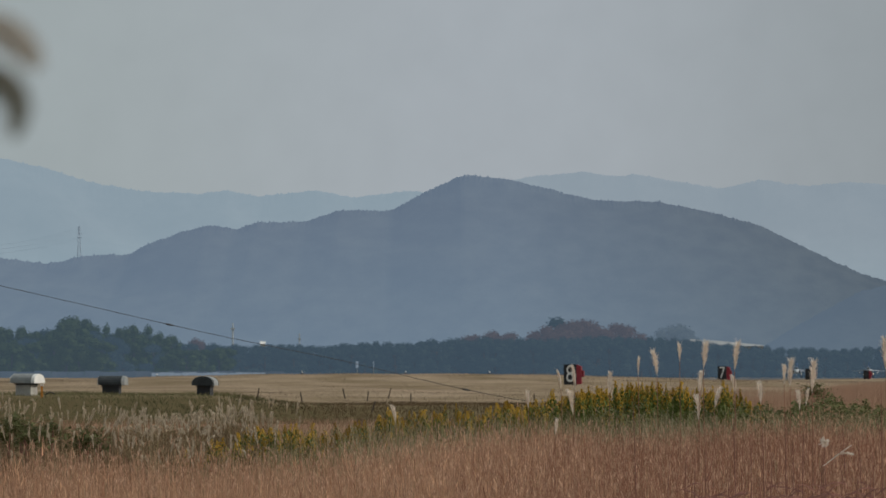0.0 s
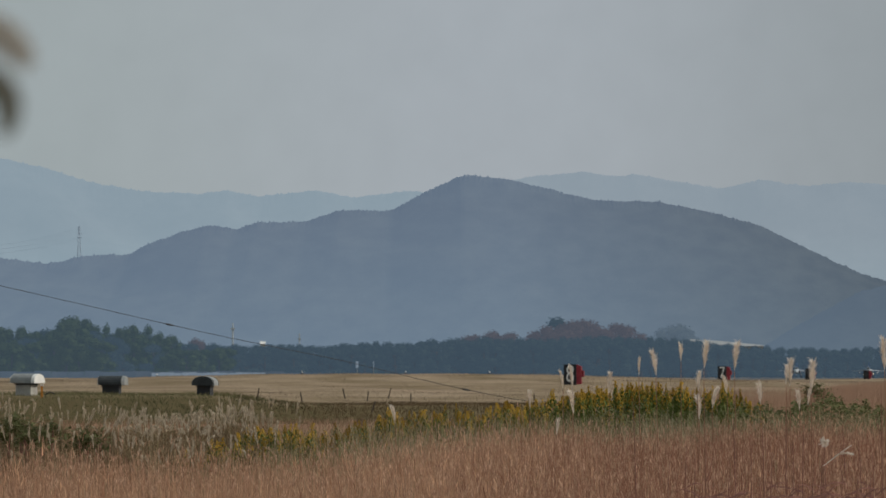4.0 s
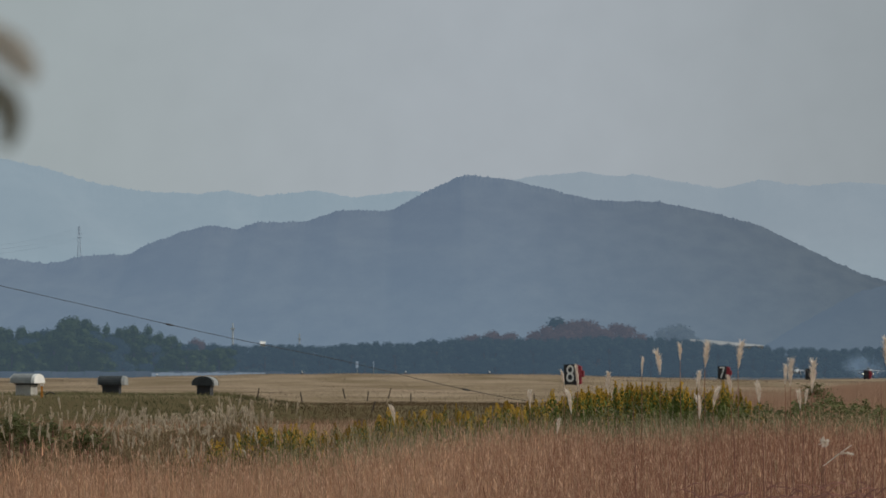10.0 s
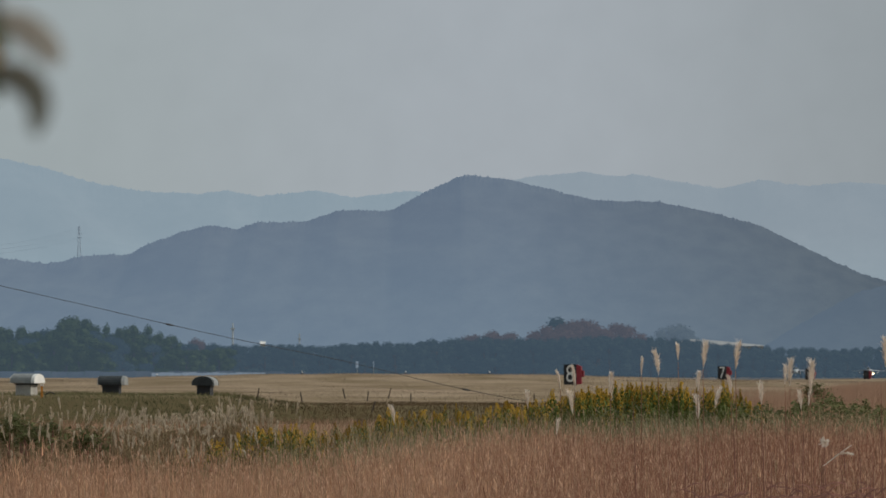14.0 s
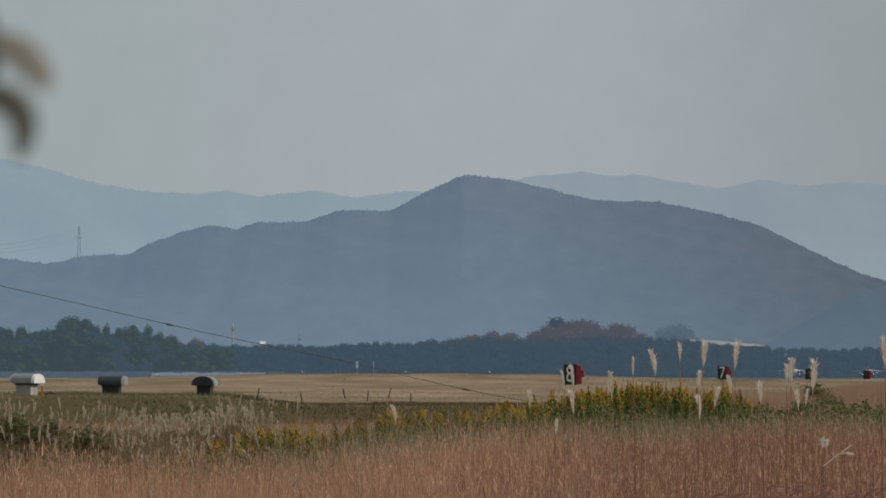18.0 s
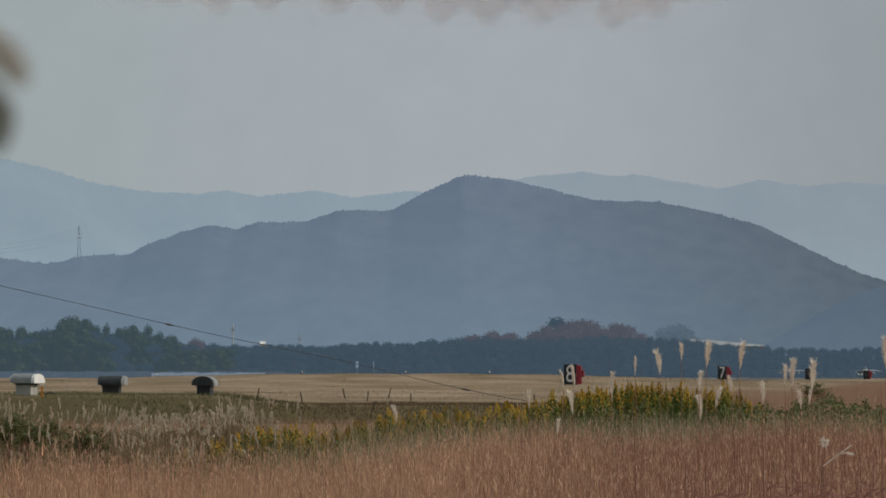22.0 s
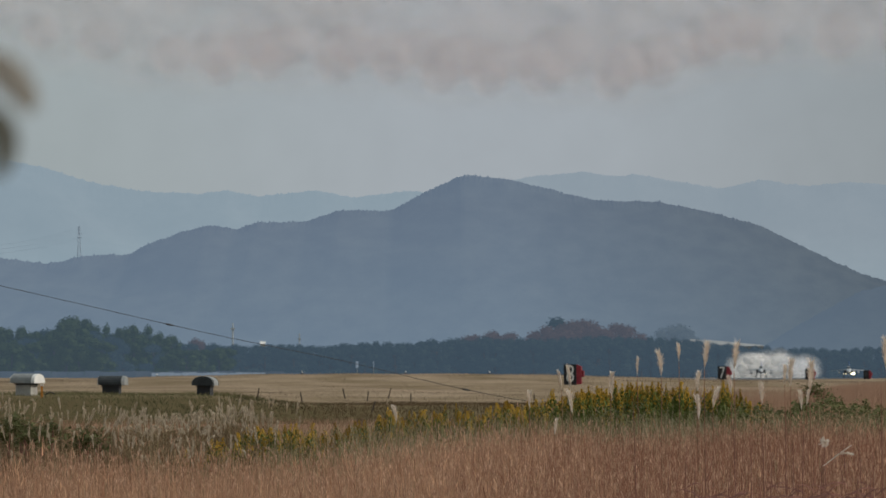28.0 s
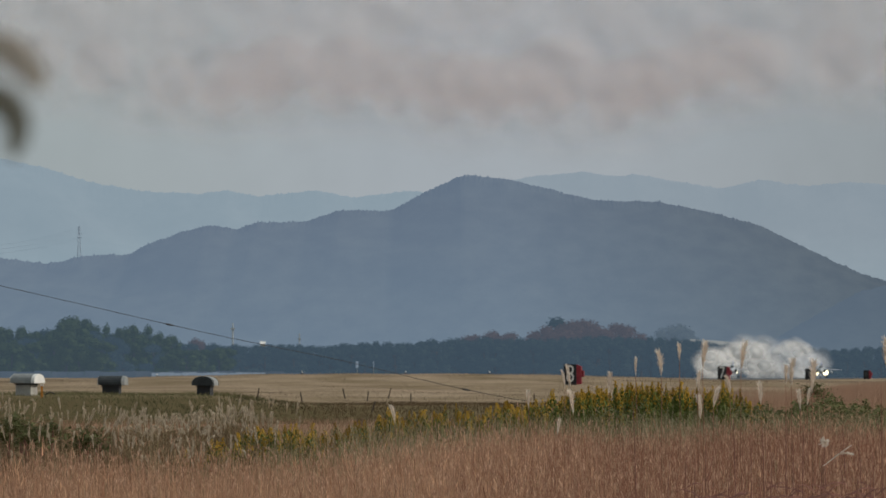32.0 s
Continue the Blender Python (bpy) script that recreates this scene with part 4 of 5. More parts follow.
def build_trees():
    rng = random.Random(21)
    kinds = {}
    # crowns and trunks glow faintly with painted-in haze
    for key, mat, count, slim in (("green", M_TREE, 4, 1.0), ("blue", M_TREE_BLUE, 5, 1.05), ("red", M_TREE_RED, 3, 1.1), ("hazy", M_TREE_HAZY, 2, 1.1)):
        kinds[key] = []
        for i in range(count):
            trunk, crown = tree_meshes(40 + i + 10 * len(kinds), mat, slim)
            o = thing("tree", {"green": "dark green tree at the airfield's far edge, haze painted in", "blue": "blue-green tree in the far belt of woods, haze painted in",
                               "red": "russet autumn tree behind the woods, haze painted in", "hazy": "tree behind the far woods, pale with painted-in haze"}[key], "tree", "far belt of trees")
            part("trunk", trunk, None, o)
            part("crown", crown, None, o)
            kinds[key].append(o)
    used = set()

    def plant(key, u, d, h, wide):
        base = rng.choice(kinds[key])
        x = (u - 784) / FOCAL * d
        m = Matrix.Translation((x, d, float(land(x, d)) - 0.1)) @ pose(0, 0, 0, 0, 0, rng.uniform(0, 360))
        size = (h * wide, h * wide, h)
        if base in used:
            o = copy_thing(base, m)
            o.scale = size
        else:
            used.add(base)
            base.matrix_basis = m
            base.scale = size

    lx = [-300, 0, 40, 80, 130, 165, 195, 240, 275, 310, 345, 430, 560, 640, 740, 800, 870, 930, 1000, 1120, 1230, 1300, 1360, 1450, 1490, 1525, 1568, 1900]
    lt = [588, 588, 593, 582, 574, 584, 587, 584, 594, 603, 605, 608, 610, 604, 600, 597, 596, 598, 592, 594, 600, 609, 610, 614, 616, 610, 613, 610]

    def height(u, d, k=1.0):
        return (np.interp(u, lx, lt) * -1 + 669) / FOCAL * d * k

    u = -60.0
    while u < 1630:                                       # front row
        d = rng.uniform(3230, 3270)
        key = "green" if u < 420 and rng.random() < 0.75 else "blue"
        plant(key, u, d, height(u, d) * rng.uniform(0.72, 0.94), rng.uniform(0.9, 1.25))
        u += rng.uniform(15, 24)
    u = -60.0
    while u < 1630:                                       # middle row
        d = rng.uniform(3300, 3340)
        plant("green" if u < 330 and rng.random() < 0.5 else "blue", u, d, height(u, d) * rng.uniform(0.9, 1.03), rng.uniform(0.9, 1.2))
        u += rng.uniform(15, 24)
    u = -60.0
    while u < 1630:                                       # back row
        d = rng.uniform(3370, 3400)
        plant("blue", u, d, height(u, d) * rng.uniform(0.93, 1.02), rng.uniform(1.0, 1.3))
        u += rng.uniform(18, 28)
    for u, top, d in ((838, 592, 3420), (872, 586, 3430), (905, 588, 3420), (968, 576, 3430), (985, 562, 3440), (1012, 568, 3430), (1034, 565, 3440), (1056, 576, 3430), (1092, 572, 3440),
                      (1110, 580, 3420), (1188, 577, 3510), (1204, 574, 3515), (1000, 582, 3410), (1070, 584, 3410)):
        plant("hazy" if u in (1188, 1204) else "blue" if u == 985 else "red", u, d, (669 - top) / FOCAL * d * 1.02, rng.uniform(1.2, 1.5) * (0.75 if d > 3500 else 1.0))
    # single crowns that stand out of the belt
    for u, top, wide in ((2, 582, 0.85), (16, 588, 0.75), (40, 581, 0.55), (66, 592, 0.65), (84, 590, 0.6), (108, 572, 0.75), (130, 564, 0.95), (152, 568, 0.8), (188, 577, 0.6), (211, 583, 0.65), (237, 578, 0.66),
                         (263, 579, 0.7), (283, 591, 0.7), (304, 596, 0.75), (346, 601, 0.9), (-30, 580, 0.8)):
        d = 3290 + 20 * (int(u) % 3)
        plant("red" if u == 346 else "green", u, d, (669 - top) / FOCAL * d * 1.06, wide)
    for u, d in ((20, 3190), (55, 3200), (180, 3190), (330, 3200), (520, 3200), (700, 3200), (1500, 3200), (1530, 3190), (1560, 3200)):
        plant("green" if u < 400 else "blue", u, d, height(u, d) * 0.8, 1.25)


def build_far_things():
    # long pale-roofed hall behind the trees
    p = spot(1288, 618, 3480)
    z0 = float(land(p.x, p.y))
    o = thing("hangar", "long pale-roofed hall behind the trees", "building", at=(p.x, p.y, z0))
    W, D, H = 20.0, 14.0, EYE + (SEEN - 613) / FOCAL * 3480 - z0
    g = Geo()
    g.box((0, D / 2, H / 2), (W, D, H))
    part("wall", g, M_GALV, o)
    g = Geo()
    sec = [[(x, -0.4, H), (x, D * 0.5, H + up), (x, D + 0.4, H), (x, D * 0.5, H - 0.05)] for x, up in ((-W / 2 - 0.3, 2.0), (0, 1.3), (W / 2 + 0.3, 0.3))]
    g.loft(sec)
    part("roof", g, M_ROOF, o, "pale metal roof")
    g = Geo()
    g.box((-W / 2 - 1.2, D / 2 - 1, (H + 1.3) / 2), (3.6, D, H + 1.3))
    part("end_block", g, M_WHITE, o, "white end block")
    for i in range(8):
        g = Geo()
        g.box((-W / 2 + 1.6 + 2.4 * i, -0.06, H - 2.2), (1.5, 0.1, 1.1))
        part("window", g, M_GREY, o)
    p = spot(465, 609, 3440)
    z0 = float(land(p.x, p.y))
    o = thing("shed", "small white-roofed building among far trees", "building", at=(p.x, p.y, z0))
    H = p.z - z0
    g = Geo()
    g.box((0, 1, H / 2), (1.3, 2, H))
    part("wall", g, M_GALV, o)
    g = Geo()
    g.loft([[(x, -0.1, H), (x, 1.0, H + 0.75), (x, 2.1, H), (x, 1.0, H - 0.02)] for x in (-0.75, 0.75)])
    part("roof", g, M_WHITE, o, "bright white roof")
    # lattice pylon on the hill, and slender masts
    top, foot = spot(140, 400, 4258), spot(140, 456, 4258)
    o = thing("pylon", "steel transmission pylon on the hill, haze painted in", "pylon", at=foot)
    H = top.z - foot.z
    for sx in (-1, 1):
        for sy in (-1, 1):
            g = Geo()
            g.tube([(sx * 0.75, sy * 0.75, -3), (sx * 0.3, sy * 0.3, H * 0.6), (sx * 0.1, sy * 0.1, H)], [0.09, 0.07, 0.05], 4)
            part("leg", g, M_STEEL, o)
    for k in (0.62, 0.76, 0.9):
        g = Geo()
        g.tube([(-1.1, 0, H * k), (0, 0, H * k + 0.15), (1.1, 0, H * k)], [0.04, 0.09, 0.04], 4)
        part("crossarm", g, M_STEEL, o)
    g = Geo()
    for i in range(9):
        a, b = i / 9, (i + 1) / 9
        w0, w1 = 0.75 - 0.65 * a, 0.75 - 0.65 * b
        g.tube([(-w0, -w0, H * a), (w1, -w1, H * b)], [0.035, 0.035], 4)
        g.tube([(w0, -w0, H * a), (-w1, -w1, H * b)], [0.035, 0.035], 4)
    part("bracing", g, M_STEEL, o)
    for k in (0.62, 0.76, 0.9):
        for s in (-1, 1):
            g = Geo()
            p0 = Vector((s * 1.1, 0, H * k))
            pts = [p0 + Vector((-7.5 * q, 3.0 * q, -0.9 * q - 1.4 * q * (1 - q / 6))) for q in (0, 1, 2, 3, 4, 5, 6)]
            g.tube(pts, [0.013] * 7, 4)
            part("power_line", g, M_STEEL, o)
    for u, t, b, w in ((412, 572, 620, 0.5), (530, 590, 620, 0.35)):
        a, c = spot(u, t, 3600), spot(u, b, 3600)
        o = thing("mast", "slender mast behind the trees, haze painted in", "mast", "far masts", (a.x, a.y, -1.25))
        g = Geo()
        g.tube([(0, 0, 0), (0, 0, a.z + 1.25)], [w, w * 0.5], 6)
        part("shaft", g, M_STEEL, o)
        g = Geo()
        g.box((0, 0, a.z - 0.4), (w * 2.6, w * 2.6, 0.5))
        part("platform", g, M_STEEL, o)


# ---- weeds that can be told apart ----
def goldenrod_meshes(seed):
    rng = random.Random(seed)
    s = Geo()
    bend = rng.uniform(-0.05, 0.05)
    s.tube([(0, 0, 0), (bend * 0.3, 0, 0.5), (bend, 0, 1.0)], [0.006, 0.005, 0.002], 5)
    lf = Geo()
    for i in range(64):
        t = 0.3 + 0.64 * i / 64
        a = i * 2.4
        d = Vector((math.cos(a), math.sin(a), 0))
        p = Vector((bend * t * t, 0, t))
        n = rng.uniform(0.07, 0.13) * (1.15 - 0.6 * t)
        lf.blade([p, p + d * n * 0.5 + Vector((0, 0, 0.03)), p + d * n + Vector((0, 0, rng.uniform(-0.05, 0.02)))], [0.010, 0.026, 0.003], (-d.y, d.x, 0.3))
    fl = Geo()
    side = rng.uniform(0, 6.28)
    low, full = rng.uniform(0.80, 0.87), rng.uniform(0.042, 0.066)
    for i in range(22):
        t = i / 22
        z = low + (1 - low) * t
        a = side + i * 2.4 + rng.uniform(-0.5, 0.5)
        r = full * (1 - t) ** 0.8 * rng.uniform(0.35, 1.2) + 0.006
        d = Vector((math.cos(a), math.sin(a), 0))
        for k in (0.3, 0.65, 1.0):
            c = Vector((bend * z * z, 0, z)) + d * r * k + Vector((0, 0, 0.06 * k - 0.045 * k * k + rng.uniform(-0.008, 0.008)))
            q = rng.uniform(0.006, 0.0135)
            fl.add([c + Vector((-q, 0, -q * 0.5)), c + Vector((0, -q, 0)), c + Vector((q, 0, q * 0.5)), c + Vector((0, q * 0.4, q * 1.3))], [(0, 1, 2), (0, 2, 3), (1, 3, 2), (0, 3, 1)])
    return s.mesh("stalk", M_GREEN), lf.mesh("leaves", M_GREEN), fl.mesh("flower_head", M_GOLD)


def build_goldenrod():
    rng = random.Random(31)
    bases, used = [], set()
    for i in range(6):
        o = thing("goldenrod", "goldenrod weed with mustard-yellow flower heads", "weed", "goldenrod clump")
        for j in range(3):
            st, lf, fl = goldenrod_meshes(100 + 3 * i + j)
            m = Matrix.Translation((0.07 * (j - 1) * (1 + 0.3 * (i % 2)), 0.05 * j, 0)) @ Matrix.Diagonal((1, 1, 1 - 0.035 * j * (1 + i % 3), 1))
            for name, me in (("stalk", st), ("foliage", lf), ("flower_head", fl)):
                if i >= 4 and j and name == "flower_head":      # two kinds are mostly leaves
                    continue
                part(name, me, None, o, "mustard-yellow flower head" if name == "flower_head" else "").matrix_basis = m
        bases.append(o)
    ux = [360, 420, 520, 560, 620, 700, 780, 850, 960, 1040, 1100, 1135, 1180, 1230, 1280, 1330, 1360]
    ut = [766, 760, 745, 745, 740, 727, 716, 720, 702, 686, 680, 670, 671, 684, 680, 692, 704]
    for i in range(330):
        u = rng.triangular(360, 1355, 1120) if i % 3 else rng.uniform(360, 1345)
        if i >= 316:                               # closes the stand between its two thick parts
            u = 1210 + 4 * (i - 316)
        d0 = float(np.interp(u, [360, 520, 760, 1000], [108, 120, 134, 146]))
        d = d0 + rng.uniform(0, 14)
        low = abs(rng.gauss(0, 14)) + ((34 if u < 900 else 20) * rng.random() if i % 2 else 0)
        if u > 930:
            d = d0 + min(16.0, 0.45 * low) + rng.uniform(0, 3)
        top = float(np.interp(u, ux, ut)) + low + 7 * math.sin(u * 0.09) * math.sin(u * 0.023 + 1) + 2
        p = spot(u, top, d)
        m = Matrix.Translation((p.x, p.y, 0)) @ pose(0, 0, 0, rng.gauss(0, 4), rng.gauss(0, 5), rng.uniform(0, 360))
        b = rng.choice(bases[4:] if low > 16 and u > 930 else bases)
        w = rng.uniform(0.8, 1.15)
        if b in used:
            b = copy_thing(b, m)
        else:
            used.add(b)
            b.matrix_basis = m
        b.scale = (w, w, p.z)


def plume_geo(rng, length, width, bend, dense=130, hair=0.022):
    """Feathery plume along +z from 0: fine hairs that rise and spread from an axis."""
    g = Geo()
    for i in range(dense):
        t = rng.random() ** 0.8
        a = rng.uniform(0, 6.28)
        p = Vector((bend * t * t, 0, length * t * 0.8))
        w = width * (0.25 + 0.95 * math.sin(math.pi * min(1.0, 0.06 + 0.62 * t))) * rng.uniform(0.3, 1.0)
        q = p + Vector((math.cos(a) * w * 0.5 + bend * 0.3, math.sin(a) * w * 0.5, length * rng.uniform(0.16, 0.3)))
        k = length * hair
        g.blade([p, (p + q) / 2 + Vector((0, 0, length * 0.02)), q], [k * 0.6, k * 1.3, k * 0.3], (math.cos(a + 1.3), math.sin(a + 1.3), 0.1))
    return g


PLUMES = {}


def build_plumes():
    """Silver grass stalks that stand up into the view one by one."""
    rows = [("a", 1133, 632, 34, 96, 0.02), ("b", 1167, 619, 48, 92, -0.06), ("c", 1203, 606, 34, 98, -0.02), ("d", 1245, 602, 52, 84, 0.01), ("e", 1306, 602, 54, 82, 0.02),
            ("f", 1235, 655, 40, 96, 0.01), ("g", 1390, 645, 36, 92, -0.01), ("h", 1399, 634, 50, 88, 0.03), ("i", 1436, 636, 62, 72, 0.0), ("j", 1294, 664, 34, 96, -0.04),
            ("k", 1346, 675, 42, 100, -0.02), ("l", 1238, 697, 46, 98, -0.04), ("w", 996, 655, 34, 112, -0.06), ("m", 1078, 657, 40, 110, 0.03), ("n", 1008, 646, 46, 110, -0.04), ("o", 1013, 690, 44, 108, -0.06),
            ("p", 1416, 690, 36, 98, -0.02), ("q", 1428, 688, 30, 100, 0.03), ("r", 936, 690, 34, 112, 0.0), ("s", 1568, 596, 60, 80, 0.01), ("t", 984, 740, 30, 104, 0.02),
            ("u", 700, 716, 34, 110, -0.04), ("v", 1263, 684, 40, 102, 0.06)]
    for key, u, v, length, d, bend in rows:
        rng = random.Random(ord(key) * 7)
        top = spot(u, v, d)
        L = length / FOCAL * d
        o = thing("plume_grass", "tall silver grass stalk with cream feathery plume", "grass plume", "plume stalks", (top.x, top.y, 0))
        g = Geo()
        h = top.z - L
        g.tube([(0, 0, 0), (0.008, 0, h * 0.5), (0, 0, h)], [0.0034, 0.003, 0.0024], 5)
        part("stalk", g, M_STALK, o)
        pl = part("plume", plume_geo(rng, L, L * (0.2 if key in "anw" else 0.36), bend * 0.6, 190), M_PLUME, o, "cream feathery plume")
        pl.matrix_basis = Matrix.Translation((0, 0, h)) @ pose(0, 0, 0, 0, rng.uniform(-4, 4), 0)
        for k in range(3):
            a = rng.uniform(0, 6.28)
            z = h * rng.uniform(0.3, 0.62)
            n = rng.uniform(0.25, 0.45)
            s = Geo()
            c = Vector((math.cos(a), math.sin(a) * 0.4, 0))
            s.blade([Vector((0, 0, z * 0.6)), c * n * 0.1 + Vector((0, 0, z * 0.6 + n * 0.4)), c * n * 0.24 + Vector((0, 0, z * 0.6 + n * 0.75)), c * n * 0.42 + Vector((0, 0, z * 0.6 + n * 0.95))], [0.008, 0.011, 0.007, 0.002], (-c.y, c.x, 0.4))
            part("leaf_blade", s, M_STRAW, o)
        PLUMES[key] = (o, top.x, top.y, top.z)


def build_silver_grass():
    """Tufts with many pale heads on the left of the meadow."""
    bases, used = [], set()
    for i in range(4):
        rng = random.Random(300 + i)
        o = thing("silver_grass_tuft", "olive tuft of silver grass with pale drooping heads", "grass tuft", "silver grass tufts")
        g = Geo()
        for j in range(90):
            a, n = rng.uniform(0, 6.28), rng.uniform(0.55, 1.0)
            c = Vector((math.cos(a), math.sin(a), 0)) * rng.uniform(0.1, 0.38)
            r = Vector((rng.gauss(0, 0.12), rng.gauss(0, 0.12), 0))
            g.blade([r, r + c * 0.25 + Vector((0, 0, n * 0.55)), r + c * 0.75 + Vector((0, 0, n * 0.85)), r + c * 1.5 + Vector((0, 0, n * 0.78))], [0.012, 0.013, 0.010, 0.003], (-c.y, c.x, 0.15))
        part("foliage", g, M_TUFT, o)
        big = i >= 2
        for j in range(3 if big else 2):
            a = rng.uniform(0, 6.28)
            x, y, h = rng.gauss(0, 0.2), rng.gauss(0, 0.2), rng.uniform(0.8, 1.05)
            g = Geo()
            g.tube([(x * 0.4, y * 0.4, 0), (x * 0.8, y, h * 0.6), (x, y, h)], [0.005, 0.004, 0.003], 4)
            part("stalk", g, M_OLIVE, o)
            pg = plume_geo(rng, rng.uniform(0.08, 0.14) * (1.5 if big else 1.1), rng.uniform(0.03, 0.048) * (1.5 if big else 1.1), rng.uniform(-0.05, 0.05), 60 if big else 44, 0.05)
            ob = part("plume", pg, M_PLUME_GREY, o, "pale silvery head")
            ob.matrix_basis = Matrix.Translation((x, y, h)) @ pose(0, 0, 0, rng.gauss(0, 15), rng.gauss(8, 22), 0)
        bases.append(o)
    rng = random.Random(77)
    ux, ut = [-80, 0, 60, 160, 260, 340, 400, 450, 480], [688, 686, 694, 702, 716, 716, 700, 704, 716]
    for i in range(148):
        u = rng.uniform(-60, 475) if i % 3 else rng.uniform(210, 480)
        near = i % 4 == 1
        d = rng.uniform(96, 112) if near else rng.uniform(130, 175)
        top = float(np.interp(u, ux, ut)) + (rng.uniform(14, 60) if near else abs(rng.gauss(0, 18 if u < 210 else 14)))
        p = spot(u, top, d)
        m = Matrix.Translation((p.x, p.y, 0)) @ pose(0, 0, 0, 0, 0, rng.uniform(0, 360))
        b = rng.choice(bases[2:] if not near and (u > 260 or i % 2) else bases[:2])
        if b in used:
            b = copy_thing(b, m)
        else:
            used.add(b)
            b.matrix_basis = m
        b.scale = (0.9, 0.9, p.z / 1.15)


def build_dead_weeds():
    """Dark branched stems and bent stalks in the near grass."""
    def weed(u, v, d, seed, blades_on):
        rng = random.Random(seed)
        top = spot(u, v, d)
        o = thing("dead_weed", "dark red-brown dead stem with arching withered blades", "dead weed", "dead weeds", (top.x, top.y, 0))
        g = Geo()
        lean = rng.uniform(-0.015, 0.015)
        g.tube([(-lean, 0, 0), (0, 0, top.z * 0.6), (lean, 0, top.z * 0.9), (lean * 1.6, 0, top.z)], [0.0036, 0.003, 0.002, 0.001], 5)
        part("stem", g, M_TWIG, o)
        for i in range(blades_on):
            z = rng.uniform(0.80, 1.02) if d > 56 else rng.uniform(0.88, 1.06)
            z = min(z, top.z * 0.9)
            s, n = rng.choice((-1, 1)), rng.uniform(0.08, 0.2)
            y, up = rng.uniform(-0.05, 0.05), rng.uniform(0.02, 0.11)
            drop = rng.uniform(0.0, 0.07)
            g = Geo()
            pts = [Vector((s * n * k, y * k, z + up * math.sin(math.pi * 0.5 * k) - drop * k ** 3)) for k in (0, 0.25, 0.5, 0.75, 1.0)]
            g.blade(pts, [0.004, 0.0075, 0.0075, 0.005, 0.001], (0.0, 0.6, 1.0))
            part("leaf_blade", g, M_TWIG, o)
        if rng.random() < 0.5:
            g = Geo()
            z = top.z * rng.uniform(0.72, 0.85)
            s = rng.choice((-1, 1))
            g.tube([(0, 0, z), (s * 0.02, 0, z + 0.05), (s * 0.035, 0, z + 0.12)], [0.0022, 0.0018, 0.0009], 4)
            part("twig", g, M_TWIG, o)

    for i, (u, v, d, n) in enumerate(((1210, 788, 60, 2), (1228, 806, 57, 2), (1249, 768, 60, 2), (1303, 742, 62, 3), (1330, 790, 58, 1), (1354, 742, 61, 2), (1362, 800, 57, 1), (1391, 718, 61, 2),
                                      (1403, 770, 57, 2), (1419, 756, 60, 1), (1452, 800, 58, 2), (1467, 826, 55, 3), (1499, 752, 62, 1), (1528, 780, 58, 2), (1562, 690, 60, 3), (1550, 800, 54, 3),
                                      (1285, 836, 53, 2), (1434, 832, 54, 3), (1385, 846, 52, 3), (1515, 842, 53, 3), (1178, 806, 60, 1), (1126, 700, 66, 0), (1262, 850, 50, 5), (1310, 842, 51, 5), (1350, 848, 50, 5), (1408, 838, 51, 5), (1448, 846, 50, 6), (1482, 838, 51, 6), (1512, 850, 50, 6),
                                      (1538, 836, 51, 6), (1564, 846, 50, 6), (1236, 846, 51, 4))):
        weed(u, v, d, 500 + i, n)
    # bent pale stem and a fluffy head
    a, b, c = spot(1457, 825, 58), spot(1484, 804, 58), spot(1507, 788, 58)
    o = thing("bent_stem", "pale bent grass stem with a seed tuft", "dead weed", at=(a.x, a.y, 0))
    g = Geo()
    g.tube([(0.0, 0, 0), (0, 0, a.z)], [0.003, 0.003], 5)
    part("stem", g, M_STALK, o)
    g = Geo()
    g.tube([(0, 0, a.z), (b.x - a.x, 0, b.z), (c.x - a.x, 0, c.z)], [0.0022, 0.0034, 0.0018], 5)
    part("bent_tip", g, M_PLUME, o, "pale bent tip")
    pg = plume_geo(random.Random(8), 0.06, 0.03, 0.03, 50, 0.08)
    q = part("tuft", pg, M_PLUME, o)
    q.matrix_basis = Matrix.Translation((b.x - a.x, 0, b.z)) @ pose(0, 0, 0, 0, 60, 0)
    f = spot(1457, 782, 60)
    o = thing("fluffy_seed_stalk", "dark stalk with a fluffy cream seed head", "dead weed", at=(f.x, f.y, 0))
    g = Geo()
    g.tube([(0, 0, 0), (0.004, 0, f.z)], [0.003, 0.0018], 5)
    part("stem", g, M_TWIG, o)
    g = Geo()
    rng = random.Random(9)
    for i in range(150):
        t = Vector((rng.gauss(0.25, 1), rng.gauss(0, 1), rng.gauss(0.45, 0.8))).normalized() * rng.uniform(0.014, 0.032)
        g.blade([t * 0.1, t * 0.6, t], [0.002, 0.0045, 0.001], t.cross(Vector((0.3, 0.9, 0.1))).normalized())
    part("seed_head", g, M_PLUME, o).matrix_basis = Matrix.Translation((0.004, 0, f.z - 0.005))


